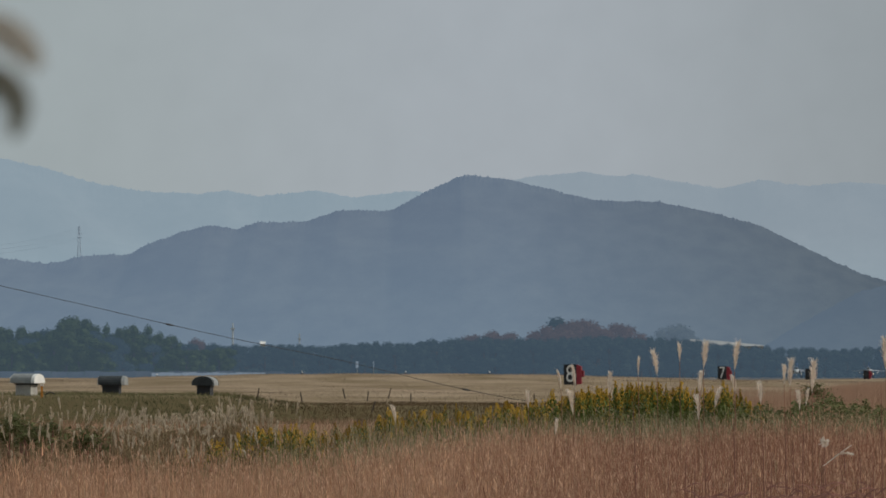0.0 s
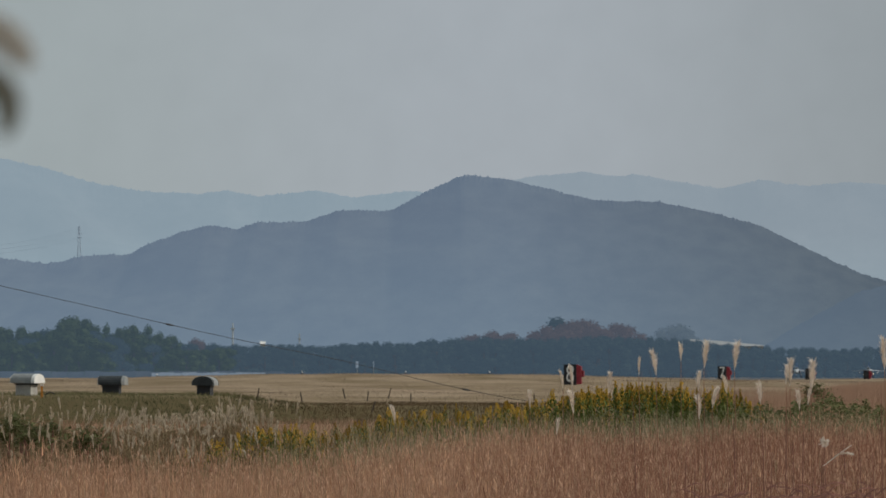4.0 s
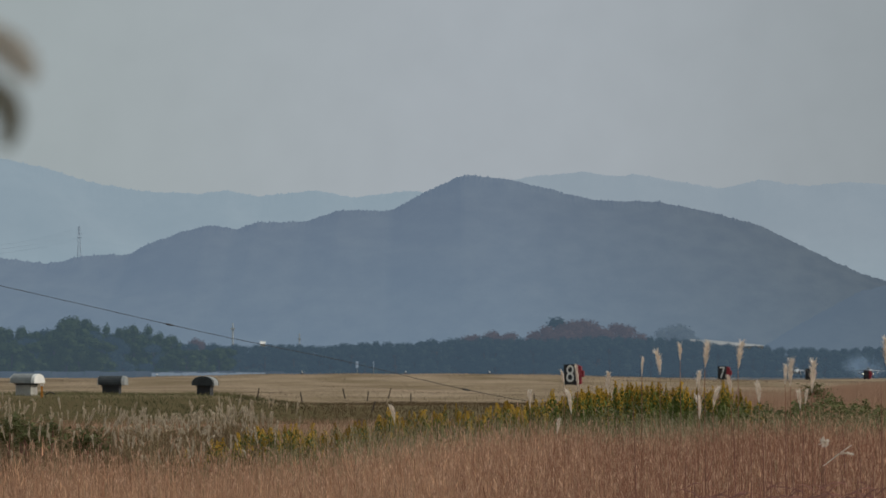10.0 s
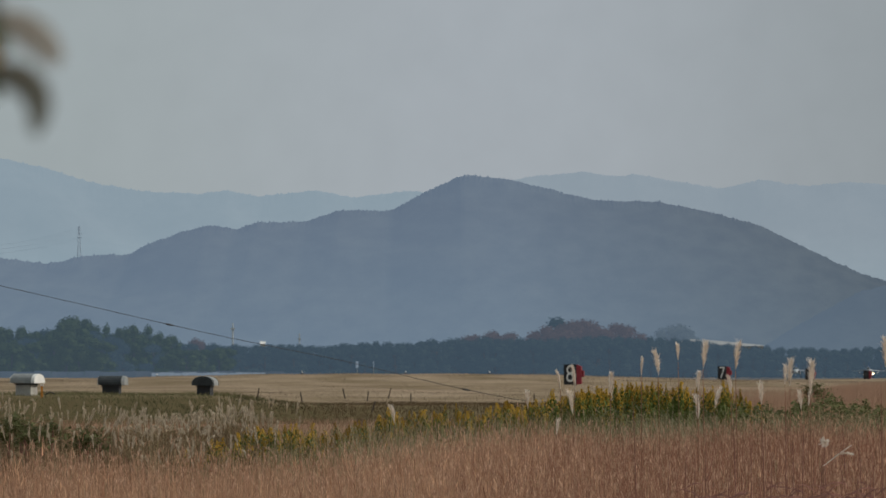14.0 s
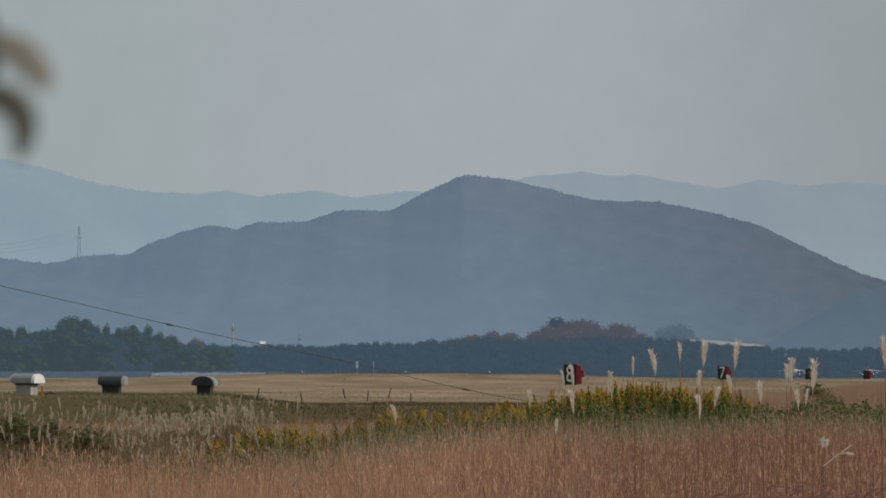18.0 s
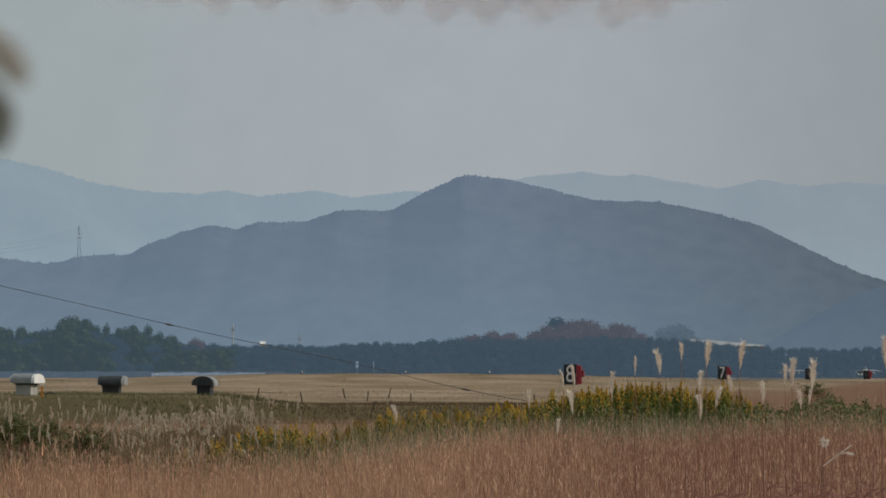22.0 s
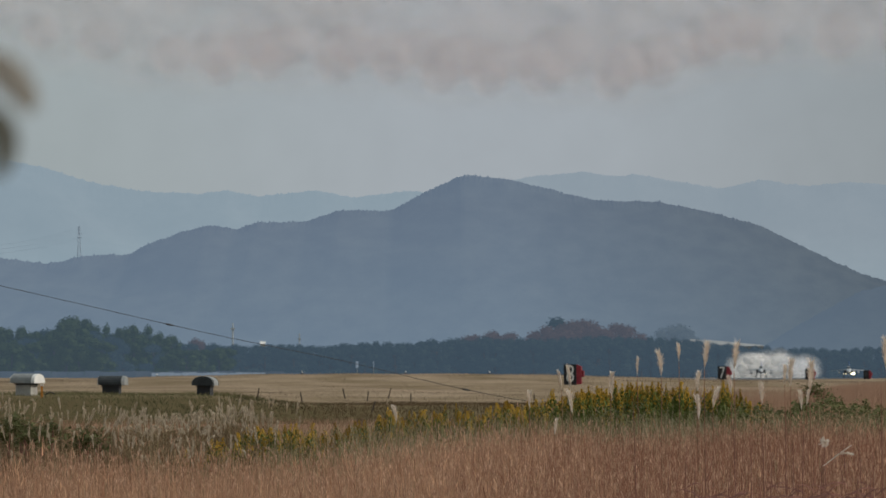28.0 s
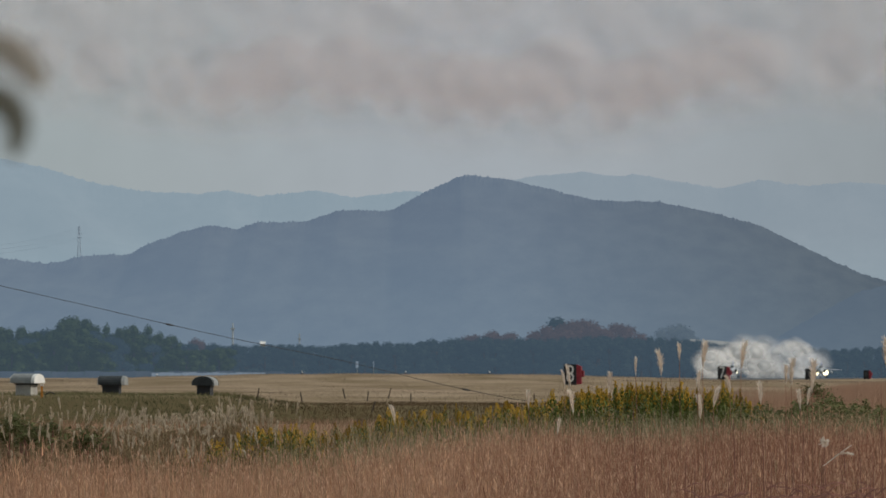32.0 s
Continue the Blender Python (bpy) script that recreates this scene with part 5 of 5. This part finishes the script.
# ---- moving things ----
def jet(at):
    """Light twin-engined jet trainer seen from ahead, nose towards -y, wheels on z = 0."""
    o = thing("jet_aircraft", "white and blue light jet trainer on the runway", "aircraft", "two jets", at)

    def ring(y, rx, rz, cz, n=14):
        return [(rx * math.cos(2 * math.pi * i / n), y, cz + rz * math.sin(2 * math.pi * i / n)) for i in range(n)]

    g = Geo()
    g.loft([ring(-5.6, 0.05, 0.05, 1.45), ring(-5.0, 0.26, 0.24, 1.47), ring(-3.6, 0.5, 0.5, 1.55), ring(-1.5, 0.6, 0.68, 1.65), ring(1.5, 0.7, 0.66, 1.65), ring(4.2, 0.5, 0.5, 1.7), ring(5.4, 0.3, 0.3, 1.75)])
    part("fuselage", g, M_HULL, o, smooth=True)
    g = Geo()
    g.loft([ring(-3.4, 0.1, 0.08, 2.0), ring(-2.4, 0.36, 0.42, 2.1), ring(-0.6, 0.38, 0.48, 2.2), ring(1.0, 0.15, 0.15, 2.25)])
    part("canopy", g, M_CANOPY, o, "dark glass canopy", smooth=True)
    for s in (-1, 1):
        g = Geo()
        g.loft([[(s * 0.6, -1.3, 1.72), (s * 0.6, 1.8, 1.72), (s * 0.6, 1.8, 2.0), (s * 0.6, -1.3, 2.0)], [(s * 4.2, 0.6, 1.62), (s * 4.2, 1.7, 1.62), (s * 4.2, 1.7, 1.68), (s * 4.2, 0.6, 1.68)]])
        part("wing", g, M_HULL, o)
        # pod added to thicken the wing into the pale blob of the mirage
        g = Geo()
        g.loft([ring(-2.2, 0.04, 0.04, 1.2), ring(-1.5, 0.22, 0.22, 1.2), ring(1.2, 0.26, 0.26, 1.2), ring(2.6, 0.05, 0.05, 1.25)])
        g.v = [(x + s * 2.1, y, z) for x, y, z in g.v]
        g.box((s * 2.1, 0.3, 1.52), (0.08, 1.2, 0.3))
        part("wing_tank", g, M_HULL, o, "white pod added for the mirage blur under the wing", smooth=True)
        g = Geo()
        g.loft([ring(-2.0, 0.3, 0.36, 1.5), ring(-1.0, 0.36, 0.42, 1.5), ring(2.8, 0.3, 0.34, 1.55)])
        for i in range(len(g.v)):
            g.v[i] = (g.v[i][0] + s * 0.72, g.v[i][1], g.v[i][2])
        pod = part("intake", g, M_HULL, o, smooth=True)
        g = Geo()
        g.tube([(s * 0.72, -2.03, 1.5), (s * 0.72, -1.9, 1.5)], [0.27, 0.2], 12)
        part("intake_mouth", g, M_BLACK, pod)
        g = Geo()
        g.loft([[(s * 0.2, 4.1, 1.95), (s * 0.2, 5.4, 1.95), (s * 0.2, 5.4, 2.03), (s * 0.2, 4.1, 2.03)], [(s * 1.9, 4.9, 1.85), (s * 1.9, 5.6, 1.85), (s * 1.9, 5.6, 1.9), (s * 1.9, 4.9, 1.9)]])
        part("tailplane", g, M_BLUE, o)
        g = Geo()
        g.tube([(s * 0.95, 0.4, 1.5), (s * 1.0, 0.4, 0.3)], [0.07, 0.06], 8)
        leg = part("main_leg", g, M_HULL, o)
        g = Geo()
        g.tube([(s * 1.02, 0.4, 0.3), (s * 1.2, 0.4, 0.3)], [0.3, 0.3], 14)
        part("wheel", g, M_TYRE, leg)
        g = Geo()
        g.tube([(0, 0, 0), (0, -0.05, 0), (0, -0.12, 0)], [0.28, 0.38, 0.36], 16)
        lp = part("landing_light", g, M_GREY, o)
        lp.location = (s * 0.95, -1.2, 1.12)
        o["lamp_" + ("near" if s < 0 else "off")] = lp.name
        g = Geo()
        g.tube([(0, -0.13, 0), (0, -0.15, 0)], [0.35, 0.33], 16)
        part("lens", g, M_LAMP, lp, "bright landing light")
    g = Geo()
    g.loft([[(-0.05, 3.2, 2.1), (0.05, 3.2, 2.1), (0.05, 5.3, 2.05), (-0.05, 5.3, 2.05)], [(-0.03, 4.9, 3.65), (0.03, 4.9, 3.65), (0.03, 5.8, 3.65), (-0.03, 5.8, 3.65)]])
    part("fin", g, M_BLUE, o)
    g = Geo()
    g.tube([(0, -3.4, 1.2), (0, -3.5, 0.25)], [0.06, 0.05], 8)
    leg = part("nose_leg", g, M_HULL, o)
    g = Geo()
    g.tube([(-0.08, -3.5, 0.24), (0.08, -3.5, 0.24)], [0.24, 0.24], 14)
    part("wheel", g, M_TYRE, leg)
    return o


def jet_place(u, c):
    """Where a jet that keeps its lane stands when it shows at column u."""
    d = FOCAL * c / (1926 - u)
    x = (u - 784) / FOCAL * d
    return Matrix.Translation((x, d, float(land(x, d)) + 0.03)) @ pose(0, 0, 0, 0, 0, -3)


PUFFS = {}


def puff_mesh(seed, mat):
    """Unit puff, slightly lumpy."""
    bm = bmesh.new()
    bmesh.ops.create_icosphere(bm, subdivisions=4, radius=1.0)
    for v in bm.verts:
        v.co *= 0.92 + 0.10 * noise.noise(v.co * 2.2 + Vector((seed * 3.1, 0, 0)))
    me = bpy.data.meshes.new("puff")
    bm.to_mesh(me)
    bm.free()
    me.materials.append(mat)
    me.polygons.foreach_set("use_smooth", [True] * len(me.polygons))
    return me


def puff(kind, mat, size, words, group):
    if kind not in PUFFS:
        PUFFS[kind] = [puff_mesh(i, mat) for i in range(4)]
    o = tagged(new("smoke_puff", PUFFS[kind][len(bpy.data.objects) % 4]), words, "smoke", group)
    o.scale = size
    return o


# where the tips of four plumes stand as the wind moves them, by column, at these seconds
WIND = (0, 1, 2, 3, 6, 7, 8, 9, 10, 11, 12, 13, 14, 17, 18, 19, 20, 21, 22, 23, 24, 25, 28, 29, 30, 31, 32)
TIPS = {"a": (1129, 1127, 1123, 1136, 1119, 1129, 1127, 1128, 1136, 1130, 1127, 1132, 1135, 1121, 1119, 1120, 1117, 1122, 1123, 1125, 1127, 1126, 1127, 1125, 1116, 1116, 1124),
        "b": (1158, 1156, 1156, 1157, 1154, 1163, 1154, 1161, 1164, 1153, 1161, 1158, 1161, 1154, 1155, 1160, 1159, 1159, 1164, 1162, 1163, 1163, 1167, 1165, 1161, 1165, 1167),
        "e": (1299, 1302, 1298, 1298, 1300, 1300, 1298, 1304, 1306, 1301, 1305, 1302, 1301, 1295, 1299, 1302, 1299, 1304, 1309, 1307, 1305, 1306, 1298, 1304, 1309, 1310, 1312),
        "n": (1012, 1011, 1019, 1013, 995, 1017, 1010, 1012, 1018, 1014, 1017, 1012, 1012, 1000, 1009, 999, 998, 1002, 1011, 1005, 1005, 1007, 1003, 1006, 1007, 1004, 1002)}


def move_plumes():
    rng = random.Random(5)
    sway = {"w": (5, 2.4), "j": (7, 2.6), "f": (5, 2.9)}
    for key, (o, x, d, h) in PLUMES.items():
        amp, period = sway.get(key, (3.2, rng.uniform(2.2, 3.4)))
        ph, ph2 = rng.uniform(0, 6.28), rng.uniform(0, 6.28)
        rows = []
        for i in range(65):
            t = 0.5 * i
            if key in TIPS:
                du = float(np.interp(t, WIND, TIPS[key])) - (784 + FOCAL * x / d) + (7 if key == "n" else 4 if key == "b" else 0)
            else:
                du = amp * (0.65 * math.sin(2 * math.pi * t / period + ph) + 0.5 * math.sin(2 * math.pi * t / 7.3 + ph2)) + (2.0 if 20 < t < 27 else 0.0)
            rows.append((t, pose(x, d, 0, 0, math.degrees(math.atan(du / FOCAL * d / h)), 0)))
        walk(o, rows)


def near_branch():
    """A drooping twig close to the camera, out of focus; its leaves swing in the wind."""
    D = 3.5
    k = D / FOCAL
    o = thing("roadside_sapling", "dark leafy sapling branch close by, out of focus", "sapling", at=(-0.7, D, 0))
    g = Geo()
    g.tube([(0, 0, 0), (0.02, 0, 0.9), (0.1, 0, 1.6), (0.28, 0, 1.95)], [0.02, 0.016, 0.010, 0.005], 7)
    part("trunk", g, M_STALK, o)
    tw = new("twig")
    tw.parent = o
    tw["label"] = "drooping twig with curled leaves"

    def leaf(pts, width, mat, label=""):
        g = Geo()
        ps = [Vector((x * k, y, -z * k)) for x, y, z in pts]
        n = len(ps)
        ws = [width * k * (0.25 + 0.85 * math.sin(math.pi * (0.12 + 0.83 * i / (n - 1)))) for i in range(n)]
        nodes = []
        for i, p in enumerate(ps):
            t = (ps[min(i + 1, n - 1)] - ps[max(i - 1, 0)]).normalized()
            s = Vector((t.z, 0.35, -t.x)).normalized()
            nodes += [p - s * ws[i] / 2, p + Vector((0, ws[i] * 0.2, 0)), p + s * ws[i] / 2]
        g.add(nodes, [(3 * i + j, 3 * i + j + 1, 3 * i + j + 4, 3 * i + j + 3) for i in range(n - 1) for j in (0, 1)])
        part("leaf", g, mat, tw, label, smooth=True)

    # in the twig's space the outer bend of the lower leaf is the origin
    leaf([(-110, 0.0, -42), (-88, 0, -52), (-62, 0, -52), (-38, 0, -42), (-20, 0, -22), (-12, 0, 2), (-14, 0, 28), (-22, 0, 52)], 56, M_LEAF_NEAR, "dark curled leaf")
    leaf([(-86, 0.02, -156), (-56, 0.02, -146), (-22, 0.02, -124), (4, 0.02, -98), (20, 0.02, -74)], 60, M_LEAF_DRY, "withered brown leaf")
    leaf([(-122, -0.01, -104), (-104, -0.01, -90), (-84, -0.01, -66)], 46, M_LEAF_YELLOW, "orange-yellow leaf")
    leaf([(-132, 0.0, -196), (-104, 0, -176), (-78, 0, -156)], 54, M_LEAF_NEAR)
    leaf([(-112, 0.01, -156), (-92, 0.01, -122), (-80, 0.01, -84)], 46, M_LEAF_GREEN, "olive green leaf")
    leaf([(-134, 0.0, -70), (-106, 0, -46), (-88, 0, -10)], 44, M_LEAF_GREEN, "olive green leaf")
    leaf([(-210, 0.0, -120), (-180, 0, -90), (-165, 0, -40)], 46, M_LEAF_NEAR)
    leaf([(-190, 0.0, -220), (-160, 0, -200), (-135, 0, -160)], 50, M_LEAF_NEAR)
    g = Geo()
    g.tube([(-0.30, 0, 0.28), (-0.16, 0, 0.13), (-150 * k, 0, 100 * k), (-105 * k, 0, 62 * k)], [0.004, 0.003, 0.002, 0.0012], 6)
    part("stem", g, M_STALK, tw)
    home = o.matrix_basis.inverted()
    return o, tw, D, home


BRANCH = [(0.0, 44, 191), (0.2, 70, 188), (0.4, 76, 176), (0.6, 76, 174), (0.8, 51, 191), (1.0, 53, 174), (1.2, 62, 165), (1.4, 56, 191), (1.6, 66, 184), (1.8, 103, 120), (2.0, 62, 132),
          (2.3, 37, 165), (2.6, 48, 170), (3.0, 100, 86), (3.2, 56, 130), (3.5, 12, 184), (4.2, 40, 190), (4.9, 70, 170), (5.5, 88, 154), (6.0, 106, 132), (6.5, 106, 159), (7.0, 105, 165),
          (7.5, 103, 162), (8.0, 81, 188), (8.5, 103, 174), (9.0, 62, 220)]
BRANCH += [(9.5, 59, 220), (10.0, 32, 213), (10.5, 81, 154), (11.0, 77, 106), (11.5, 12, 206), (12.0, -25, 215), (13.0, -25, 210), (13.6, 40, 185), (14.0, 81, 184), (14.5, 47, 235),
           (15.2, 60, 200), (15.9, 75, 185), (16.5, 91, 159), (17.0, 51, 220), (17.5, 120, 132), (18.0, 56, 228), (18.5, 91, 162), (19.0, 44, 198), (19.5, 32, 220), (20.0, 56, 206), (20.5, 29, 220),
           (21.0, 47, 220), (21.5, 44, 206)]
BRANCH += [(22.0, 15, 220), (22.5, -16, 220), (23.0, -20, 222), (23.5, 41, 228), (24.0, 76, 191), (24.5, 51, 235), (25.0, 51, 220), (25.5, 7, 250), (26.2, 30, 235), (26.9, 25, 250), (27.5, 18, 265),
           (28.0, 22, 265), (28.5, 62, 220), (29.0, 41, 243), (29.5, 65, 198), (30.0, 80, 199), (30.4, 76, 191), (30.8, 65, 191), (31.1, 65, 198), (31.4, 71, 206), (31.7, 26, 250), (32.0, 44, 228)]


def move_branch():
    o, tw, D, home = near_branch()
    rows = []
    for t, u, v in BRANCH:
        p = home @ spot(u, v, D)
        rows.append((t, Matrix.Translation(p) @ pose(0, 0, 0, 0, (v - 190) * 0.12, 0)))
    walk(tw, rows)


def swing(o, key, out, flashes, turned=0):
    """A landing light that folds down out of sight and swings forward, at first only partly, when it is switched in."""
    lp = bpy.data.objects[o[key]]
    del o[key]
    p = lp.location.copy()
    state = [(0.0, 96)]
    for a, b in flashes:
        state += [(a, 96), (a + 0.25, 45), (a + 0.5, turned), (b - 0.5, turned), (b - 0.25, 70), (b, 96)]
    for t in out:
        state += [(t, 96), (t + 0.3, 40), (t + 0.5, 0)]
    state += [(32.0, state[-1][1])]
    walk(lp, [(t, Matrix.Translation(p) @ pose(0, 0, 0, a, 0, 0)) for t, a in state])


def move_jets():
    a = jet(jet_place(1408, 70.0))
    for lamp in (a["lamp_near"], a["lamp_off"]):
        bpy.data.objects[lamp].scale = (0.45, 1, 0.45)
    walk(a, [(t, jet_place(u, 70.0)) for t, u in ((0.0, 1410), (14.0, 1409), (19.0, 1406), (21.0, 1401), (22.5, 1395), (24.0, 1387), (25.5, 1374), (27.5, 1352), (29.0, 1336), (30.2, 1320), (31.0, 1310), (32.0, 1296))])
    swing(a, "lamp_near", (30.0,), ())
    swing(a, "lamp_off", (29.8,), ())
    b = jet(jet_place(1536, 53.3))
    for lamp in (b["lamp_near"], b["lamp_off"]):
        bpy.data.objects[lamp].scale = (1.45, 1, 1.45)
    swing(b, "lamp_near", (29.5,), ((4.9, 6.2), (7.6, 10.2)), 45)
    swing(b, "lamp_off", (29.6,), ((12.4, 14.4), (18.4, 20.2), (24.7, 29.5)), 52)
    walk(b, [(t, jet_place(u, 53.3)) for t, u in ((0.0, 1537), (14.0, 1537), (19.5, 1535), (22.0, 1531), (24.0, 1526), (25.5, 1520), (27.5, 1506), (29.0, 1492), (30.0, 1477), (31.0, 1465), (32.0, 1453))])


def move_runway_smoke():
    """White smoke behind the first jet: puffs well up from the runway, roll out sideways and rise."""
    rng = random.Random(62)
    n = 110
    for i in range(n):
        k = rng.random()
        late = rng.random()
        u0 = 1310 + 115 * k                        # where it wells up
        u1 = 1244 + 194 * k + rng.gauss(0, 5)      # where it ends
        v1 = 667 - rng.random() ** 0.7 * float(np.interp(k, [0, 0.1, 0.3, 0.6, 0.8, 1], [32, 46, 48, 56, 44, 26]))
        v0 = 670 - rng.random() * (28 if k < 0.75 else 18)
        d = rng.uniform(2790, 2900)
        r = rng.uniform(14, 30) * (1.0 if k < 0.75 else 1.1)
        if i % 3 == 1:                             # small firm lobes that well up through the soft body
            r, v1 = rng.uniform(10, 17), v1 - rng.uniform(2, 9)
        if i % 9 == 4:                             # the highest heads, late and to the right
            r, u1, v1 = rng.uniform(13, 20), 1375 + 50 * rng.random(), 610 + 16 * rng.random()
        thin = i % 9 != 4 and (k > 0.8 or (k > 0.6 and i % 3 == 0))
        o = puff("thin" if thin else "runway", M_SMOKE_THIN if thin else M_SMOKE, (r / FOCAL * d * 1.25, r / FOCAL * d, r / FOCAL * d), "white smoke puff rolling over the runway", "runway smoke")
        start, hid = 25.7 + 1.2 * late, spot(u0, 720, d)
        m0, m1, m2 = hid, spot(u0, v0 + 2, d), spot(u1, v1, d)
        turn = rng.uniform(-30, 30)
        rows = [(0.0, Matrix.Translation(m0)), (start, Matrix.Translation(m0)), (27.4 + 0.3 * late, Matrix.Translation(m1)), (29.5, Matrix.Translation(m1.lerp(m2, 0.6)) @ pose(0, 0, 0, 0, turn * 0.6, 0)),
                (32.0, Matrix.Translation(m2) @ pose(0, 0, 0, 0, turn, 0))]
        walk(o, rows)


def move_sky_smoke():
    """Thin pinkish smoke that sinks into the view from above: scalloped lobes along its lower edge, softer smoke behind."""
    rng = random.Random(63)
    d = 1600.0
    fall = [(0.0, -560), (19.0, -120), (20.5, -52), (22.0, 0), (23.5, 37), (25.0, 75), (27.0, 117), (29.0, 160), (30.5, 188), (32.0, 212)]
    words = "thin pinkish-grey drifting smoke puff in the sky"

    def drop(kind, mat, u, v, r, wide, late, spin):
        o = puff(kind, mat, (r / FOCAL * d * wide, r / FOCAL * d * 1.2, r / FOCAL * d), words, "sky smoke")
        dd = d + rng.uniform(-30, 30)
        rows = []
        for t, f in fall:
            near = 1 - (0.05 * (t - 25) if t > 25 and late > 0 else 0.0)        # lobes drift nearer and so spread
            rows.append((t, Matrix.Translation(spot(u + 0.4 * t, v + f - r / near - (late * (t - 25) if t > 25 else 0), dd * near)) @ pose(0, 0, 0, 0, spin * t, 0)))
        walk(o, rows)

    # lobes of the lower edge, by column and by the row of the tip at 22 s
    lobes = [(60, -42, 36), (165, -18, 40), (290, 6, 40), (380, 22, 34), (462, 16, 36), (582, 22, 38), (680, 22, 34), (768, 38, 36), (855, 42, 34), (945, 42, 44), (1072, 50, 36), (1152, 26, 34),
             (1235, -8, 36), (1330, -18, 44), (1470, -22, 46), (1580, -30, 40)]
    for u, v, r in lobes:
        faint = u < 330 or u > 1300
        drop("fringe", M_SMOKE_FRINGE, u, v + 14, r, rng.uniform(0.95, 1.15), 4.0, 0.2)
        if not faint:
            drop("fringe", M_SMOKE_FRINGE, u + rng.uniform(-14, 14), v + 2, r * 1.25, 1.2, 5.5, -0.2)
            drop("fringe", M_SMOKE_FRINGE, u + rng.uniform(30, 55), v - 12, r * 1.15, 1.3, 5.0, 0.3)
    us, vs = [-100] + [q[0] for q in lobes] + [1700], [-60] + [q[1] for q in lobes] + [-40]
    for layer in range(8):
        u = -90.0 + 25 * layer
        while u < 1670:
            edge = float(np.interp(u, us, vs))
            r = rng.uniform(75, 120)
            drop("sky", M_SMOKE_SKY, u, edge + 36 - 44 * layer + rng.gauss(0, 7), r, rng.uniform(1.1, 1.5), rng.uniform(-4.5, -1.0), 0.3 * (1 if layer % 2 else -1))
            u += r * rng.uniform(0.75, 1.0)


def move_exhaust():
    """Faint bluish exhaust that is blown back from the second jet towards the woods."""
    rng = random.Random(64)
    for i in range(7):
        d = 3020 + 6 * i
        r = rng.uniform(16, 26)
        u, v = 1510 + rng.gauss(0, 11), 656 + rng.gauss(0, 6)
        o = puff("blue", M_SMOKE_BLUE, (r / FOCAL * d * 1.2, r / FOCAL * d, r / FOCAL * d), "faint bluish exhaust puff behind the jet", "exhaust")
        t0 = 8.2 + 0.1 * i
        rows = [(0.0, Matrix.Translation(spot(u + 14, 715, d))), (t0, Matrix.Translation(spot(u + 14, 715, d))), (t0 + 0.5, Matrix.Translation(spot(u + 6, v + 4, d))),
                (10.5 + 0.1 * i, Matrix.Translation(spot(u, v - 6, d + 60))), (12.2 + 0.1 * i, Matrix.Translation(spot(u - 8, v + 4, d + 330))), (32.0, Matrix.Translation(spot(u - 8, v + 6, d + 480)))]
        walk(o, rows)


def motions():
    move_exhaust()
    move_plumes()
    move_branch()
    move_jets()
    move_runway_smoke()
    move_sky_smoke()


# ---- build all ----
build_land()
build_hills()
build_airfield()
build_far_things()
build_trees()
build_goldenrod()
build_silver_grass()
build_plumes()
build_dead_weeds()
build_belt()
build_grass()
motions()
